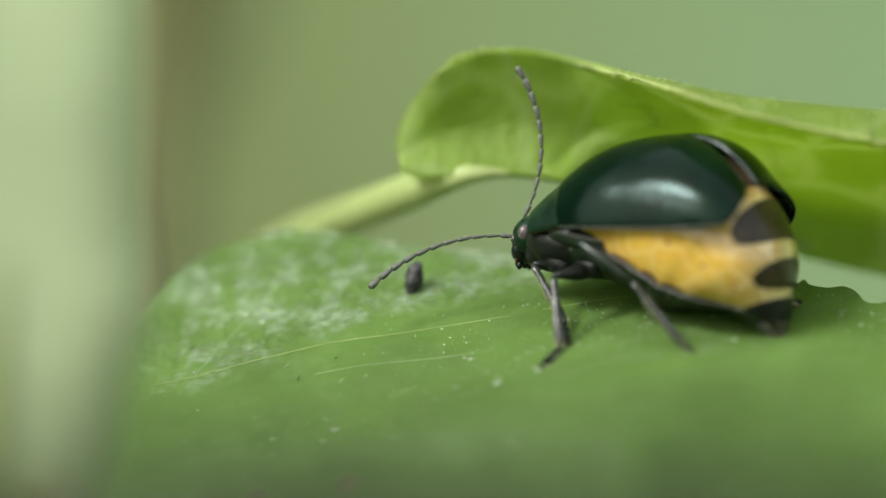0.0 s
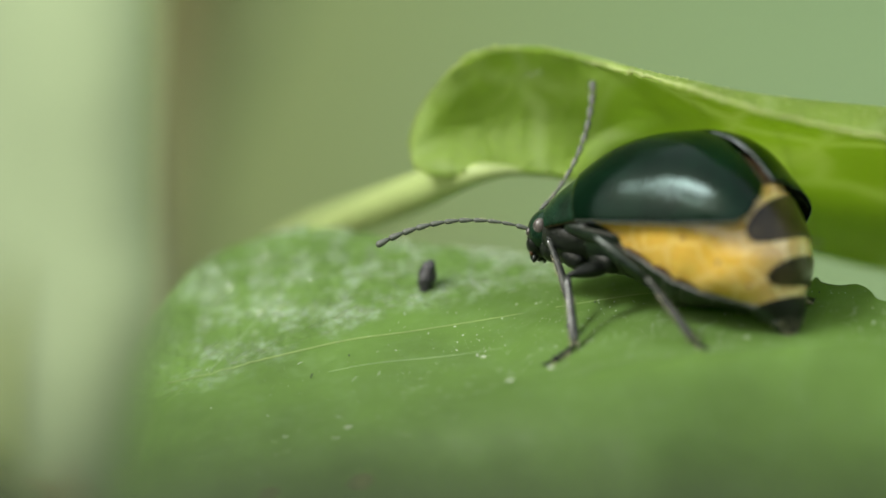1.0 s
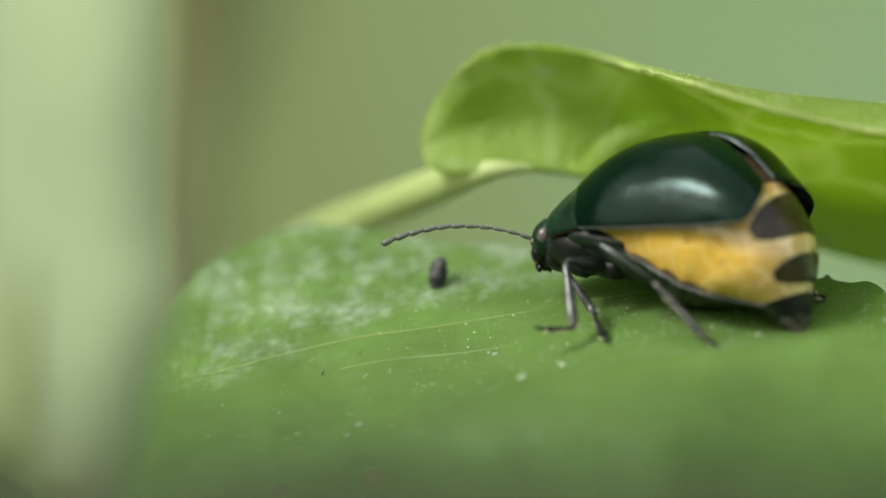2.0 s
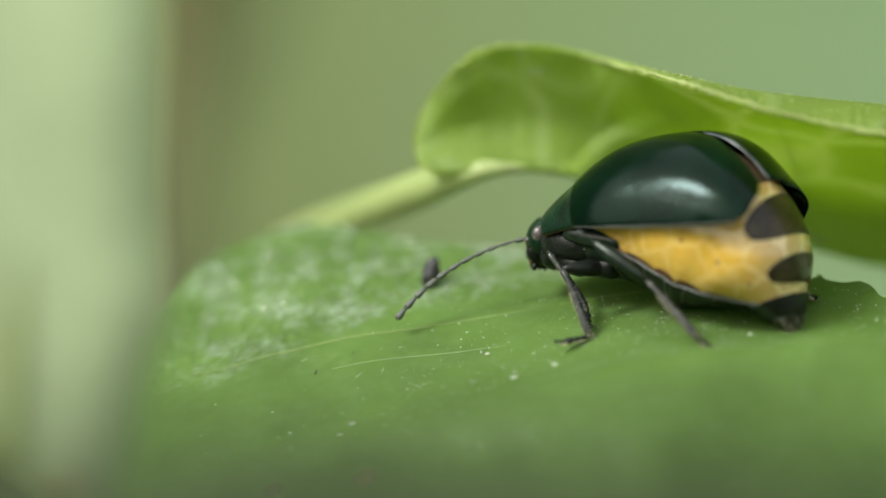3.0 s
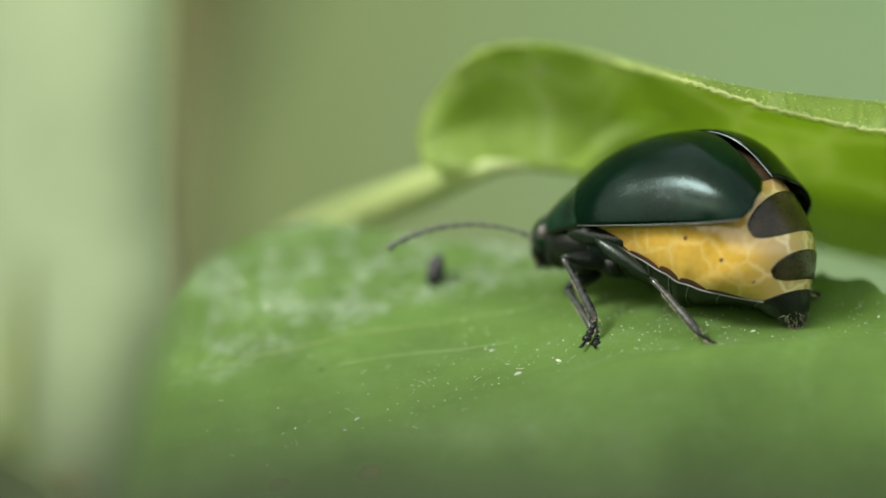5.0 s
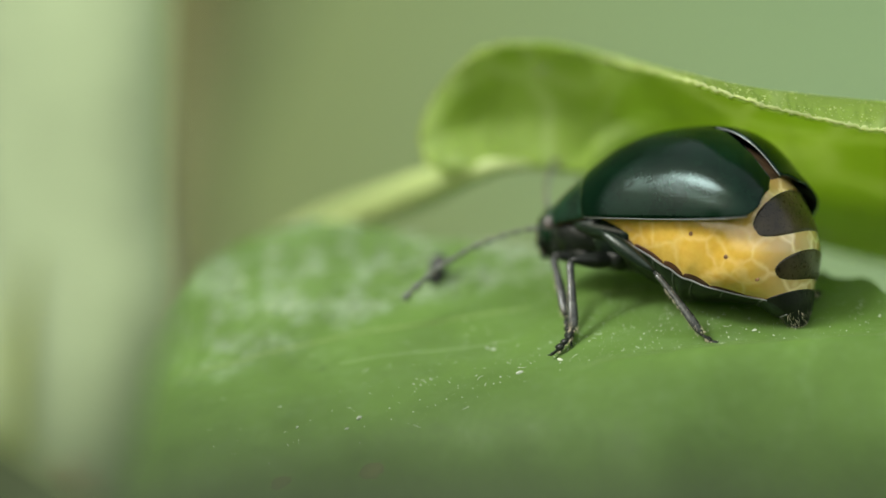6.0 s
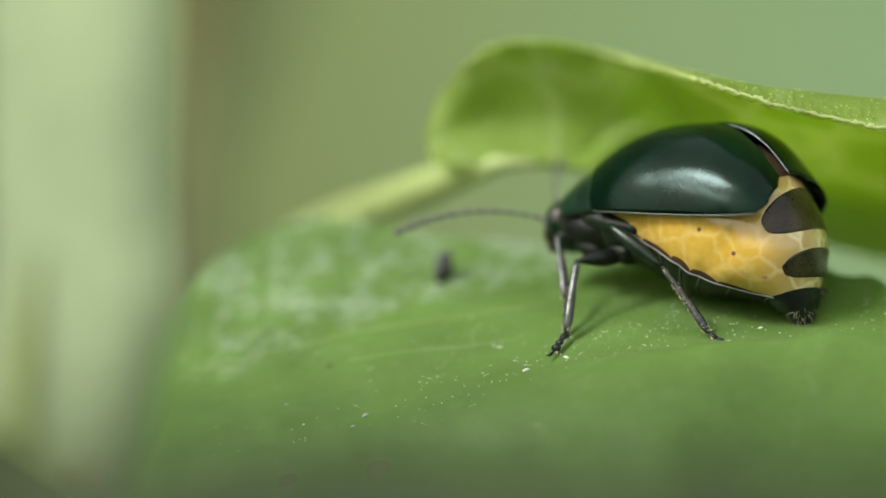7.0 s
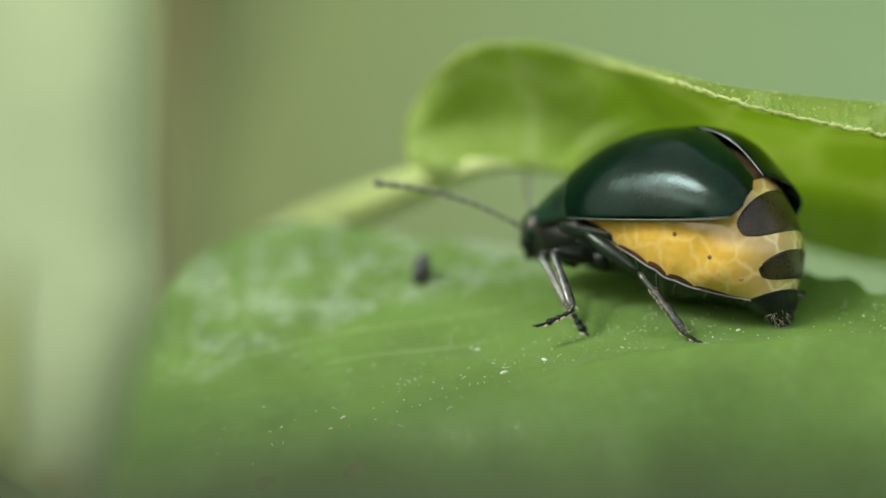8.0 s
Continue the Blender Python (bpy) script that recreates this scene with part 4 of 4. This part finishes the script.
FAR_TOE = [(0, -2.07, 0.1), (0.5, -2.07, 0.11), (1, -2.25, 0.18), (1.5, -2.03, 0.07), (1.7, -1.5, -0.26), (2.8, -2.01, 0.35), (3, -1.94, 0.25), (3.5, -2.18, 0.07), (3.8, -2.4, -0.22), (4, -2.01, -0.44), (4.5, -1.98, -0.42), (4.7, -1.91, -0.42), (5.8, -2.39, -0.33), (6.5, -2.73, -0.08), (7, -2.71, -0.03), (7.4, -2.58, 0.11), (7.7, -2.4, 0.45), (8, -1.77, 0.05)]
NEAR_HORN = [(0, -7, -32), (0.2, -10, -37), (0.4, -9, -32), (0.6, -5, -32), (0.8, 0, -21), (1, 6, -18), (1.2, 8, -15), (1.5, 12, -14), (1.7, 15, -10), (2.8, -19, -37), (3, -21, -42), (3.2, -21, -46), (3.5, -14, -38), (3.6, -9, -35), (3.8, -2, -30), (4, 0, -22), (4.2, 6, -19), (4.5, 9, -13), (4.7, 14, -14), (5.8, -17, -37), (6, -18, -38), (6.2, -18, -39), (6.5, -10, -33), (6.7, -3, -22), (7, 6, -16), (7.2, 11, -7), (7.4, 15, -2), (7.6, 22, 1), (8, 24, 9)]
FAR_HORN = [(0, 103, 72, 0.08), (0.2, 102, 74, 0.08), (0.4, 105, 77, 0.08), (0.6, 113, 92, 0.12), (0.8, 119, 96, 0.25), (1, 124, 101, 0.45), (1.2, 127, 102, 0.6), (1.4, 134, 102, 0.8), (1.5, 160, 150, 0.6), (1.7, 165, 165, 0.6),
            (4.7, 165, 160, 0.6), (5.8, 95, 130, 1.8), (6.5, 92, 125, 2.0), (7, 90, 122, 2.2), (8, 82, 105, 2.6)]
FEMUR = 1.35


def at(table, t, i):
    return float(np.interp(t, [r[0] for r in table], [r[i] for r in table]))


def aim(start, end):
    """A pose at start whose z axis points to end, in millimetres."""
    d = Vector(end) - Vector(start)
    return Matrix.Translation(Vector(start) * MM) @ d.to_track_quat("Z", "Y").to_matrix().to_4x4()


def reach(start, end, length, toward):
    """The point at that length from start, towards end, brought to the length by depth."""
    d = Vector(end) - Vector(start)
    flat = math.hypot(d.x, d.z)
    if flat > length * 0.97:
        return Vector(start) + d.normalized() * length
    d.y = toward * math.sqrt(length**2 - flat**2)
    return Vector(start) + d


def footing(table, t, y):
    """A toe's place: at the given depth, or as far forward as it takes to stand on the leaf."""
    x, z = at(table, t, 1), at(table, t, 2)
    while leaf_z(x, y) > z - 0.04 and y > -1.0:
        y -= 0.02
    return (x, y, z)


def leg_piece(name, line, radii, mat, label="", flat=1.0):
    return under(mesh(name, *tube(line, radii, 12, flat), mat), beetle, label)


def bristles(parent, length, radius, count, side, seed):
    """Short pale hairs down one side of a leg."""
    rnd = random.Random(seed)
    shapes = []
    for _ in range(count):
        z = length * rnd.uniform(0.25, 1.0)
        a = rnd.uniform(0.0, 6.283) + side
        d = Vector((math.cos(a), math.sin(a), rnd.uniform(0.9, 2.0))).normalized()
        r = radius * (0.68 + 0.3 * z / length)
        p = Vector((math.cos(a) * r, math.sin(a) * r * 0.8, z))
        shapes.append(tube([tuple(p), tuple(p + d * rnd.uniform(0.05, 0.11))], [0.0055, 0.002], 3))
    hair = mesh("hairs", *merged(*shapes), HAIR)
    return under(hair, parent, "short pale hairs")


def femur_piece(name, size=1.0, length=FEMUR, mat=DARK, label="thick black thigh"):
    line = [(0, 0, length * k / 8) for k in range(9)]
    return leg_piece(name, line, [size * r for r in (0.05, 0.10, 0.15, 0.19, 0.21, 0.21, 0.18, 0.13, 0.06)], mat, label)


def tibia_piece(name, seed, length=1.82):
    line = [(0, 0.03 * math.sin(math.pi * k / 12), length * k / 12) for k in range(13)]
    radii = [0.05, 0.088, 0.082, 0.08, 0.084, 0.09, 0.096, 0.1, 0.106, 0.112, 0.115, 0.1, 0.055]
    shin = leg_piece(name, line, [1.16 * r for r in radii], LEG, "slender grey-black shin", 0.8)
    bristles(shin, length, 0.1, 260, 0.0, seed)
    return shin


def tarsus_piece(name, seed):
    shapes = []
    for z0, z1, r in ((0.0, 0.3, 0.09), (0.25, 0.5, 0.105), (0.45, 0.72, 0.13)):
        shapes.append(tube([(0, 0, z0 + (z1 - z0) * k / 5) for k in range(6)], [r * f for f in (0.4, 0.6, 0.8, 1.0, 0.95, 0.45)], 10, 0.7))
    shapes.append(tube([(0, 0.06 * (k / 5) ** 2, 0.62 + 0.38 * k / 5) for k in range(6)], [0.03, 0.032, 0.035, 0.04, 0.045, 0.03], 8))
    for side in (-1, 1):
        shapes.append(tube([(side * (0.015 + 0.03 * k / 3), 0.06 + 0.015 * k, 0.98 + 0.07 * math.sin(k * 0.5)) for k in range(4)], [0.018, 0.014, 0.009, 0.003], 6))
    foot = under(mesh(name, *merged(*shapes), DARK), beetle, "lobed black foot with two claws")
    rnd = random.Random(seed)
    pads = []
    for _ in range(110):
        z = rnd.uniform(0.1, 0.76)
        x = rnd.uniform(-0.08, 0.08)
        pads.append(tube([(x, -0.03, z), (x * 1.2, -0.03 - rnd.uniform(0.03, 0.075), z + 0.03)], [0.008, 0.003], 4))
    under(mesh("sole_pad", *merged(*pads), HAIR), foot, "pale hairy sole")
    return foot


def antenna(count=11):
    out = []
    step = 3.85 / count
    for k in range(count):
        thin = 0.043 if k else 0.06
        r = thin + 0.004 * k
        n = 7
        line = [(0, 0, step * i / n * 1.04) for i in range(n + 1)]
        radii = [r * f for f in (0.4, 0.66, 0.8, 0.92, 1.02, 1.1, 1.05, 0.45)]
        seg = under(mesh("antenna_segment", *tube(line, radii, 10), HORN), beetle, "dull grey-black antenna joint")
        fuzz = []
        rnd = random.Random(100 + k)
        for _ in range(26):
            a, z = rnd.uniform(0, 6.283), rnd.uniform(0.1, 1.0) * step
            p = Vector((math.cos(a) * r * 0.9, math.sin(a) * r * 0.9, z))
            fuzz.append(tube([tuple(p), tuple(p + Vector((math.cos(a), math.sin(a), 0.8)) * 0.022)], [0.005, 0.002], 3))
        under(mesh("hairs", *merged(*fuzz), HAIR), seg, "fine pale hairs")
        out.append(seg)
    return out


NEAR = (femur_piece("front_femur"), tibia_piece("front_tibia", 1), tarsus_piece("front_tarsus", 2))
FAR = (femur_piece("front_femur"), tibia_piece("front_tibia", 3), tarsus_piece("front_tarsus", 4))
MIDDLE = (femur_piece("middle_femur", 0.88, 1.72, THIGH, "thick dark green thigh"), tibia_piece("middle_tibia", 5, 2.02), tarsus_piece("middle_tarsus", 6))
HIND = (femur_piece("hind_femur"), tibia_piece("hind_tibia", 7), tarsus_piece("hind_tarsus", 8))
NEAR_ANTENNA, FAR_ANTENNA = antenna(), antenna()


def horn_joints(base, table, t, lean):
    """Joints of an antenna that bends evenly from one direction to another."""
    p = Vector(base)
    out = [p.copy()]
    a1, a2 = at(table, t, 1), at(table, t, 2)
    for k in range(11):
        s = (k + 0.5) / 11
        a = radians(a1 + (a2 - a1) * (2 * s - 0.5))
        p = p + Vector((-math.cos(a), lean, math.sin(a))).normalized() * (3.85 / 11)
        out.append(p.copy())
    return out


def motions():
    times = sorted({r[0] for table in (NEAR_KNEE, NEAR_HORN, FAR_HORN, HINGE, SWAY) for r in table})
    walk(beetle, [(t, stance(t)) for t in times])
    rest = stance(3.5)
    rows = {}

    def put(ob, t, m):
        rows.setdefault(ob, []).append((t, m))

    for t in times:
        b = stance(t)
        inv = b.inverted()
        move = b @ rest.inverted()

        def on_body(p):
            return (move @ (Vector(p) * MM)) / MM

        near_toe, far_toe = footing(NEAR_TOE, t, 0.35), footing(FAR_TOE, t, 1.2)
        legs = (
            (NEAR, on_body((-1.2, 1.9, 1.65)), (at(NEAR_KNEE, t, 1), 1.35, at(NEAR_KNEE, t, 2)), (at(NEAR_ANKLE, t, 1), min(0.7, near_toe[1] + 0.4), at(NEAR_ANKLE, t, 2)), near_toe),
            (FAR, on_body((-1.5, 2.9, 1.7)), (at(FAR_KNEE, t, 1), 2.3, at(FAR_KNEE, t, 2)), (at(FAR_ANKLE, t, 1), min(1.5, far_toe[1] + 0.5), at(FAR_ANKLE, t, 2)), far_toe),
            (MIDDLE, on_body((-1.9, 0.95, 2.32)), on_body((-0.56, 0.4, 1.38)), (0.67, -0.05, -0.01), (0.98, -0.32, -0.2)),
            (HIND, on_body((2.2, 3.2, 1.6)), on_body((2.9, 3.0, 1.9)), (3.3, 2.5, 1.05), (3.62, 2.4, 0.93)),
        )
        for (femur, tibia, tarsus), hip, knee, ankle, toe in legs:
            k = Vector(knee)
            put(femur, t, inv @ aim(k, hip))
            a = reach(k, ankle, 2.02 if tibia == MIDDLE[1] else 1.82, -1)
            put(tibia, t, inv @ aim(k, a))
            put(tarsus, t, inv @ aim(a, toe))
        for chain, base, table, lean in ((NEAR_ANTENNA, (-3.36, 3.1, 2.36), NEAR_HORN, -0.06), (FAR_ANTENNA, (-3.16, 3.6, 2.82), FAR_HORN, None)):
            joints = horn_joints(on_body(base), table, t, lean or at(FAR_HORN, t, 3))
            for seg, p, q in zip(chain, joints, joints[1:]):
                put(seg, t, inv @ aim(p, q))
    for ob, path in rows.items():
        walk(ob, path)


motions()
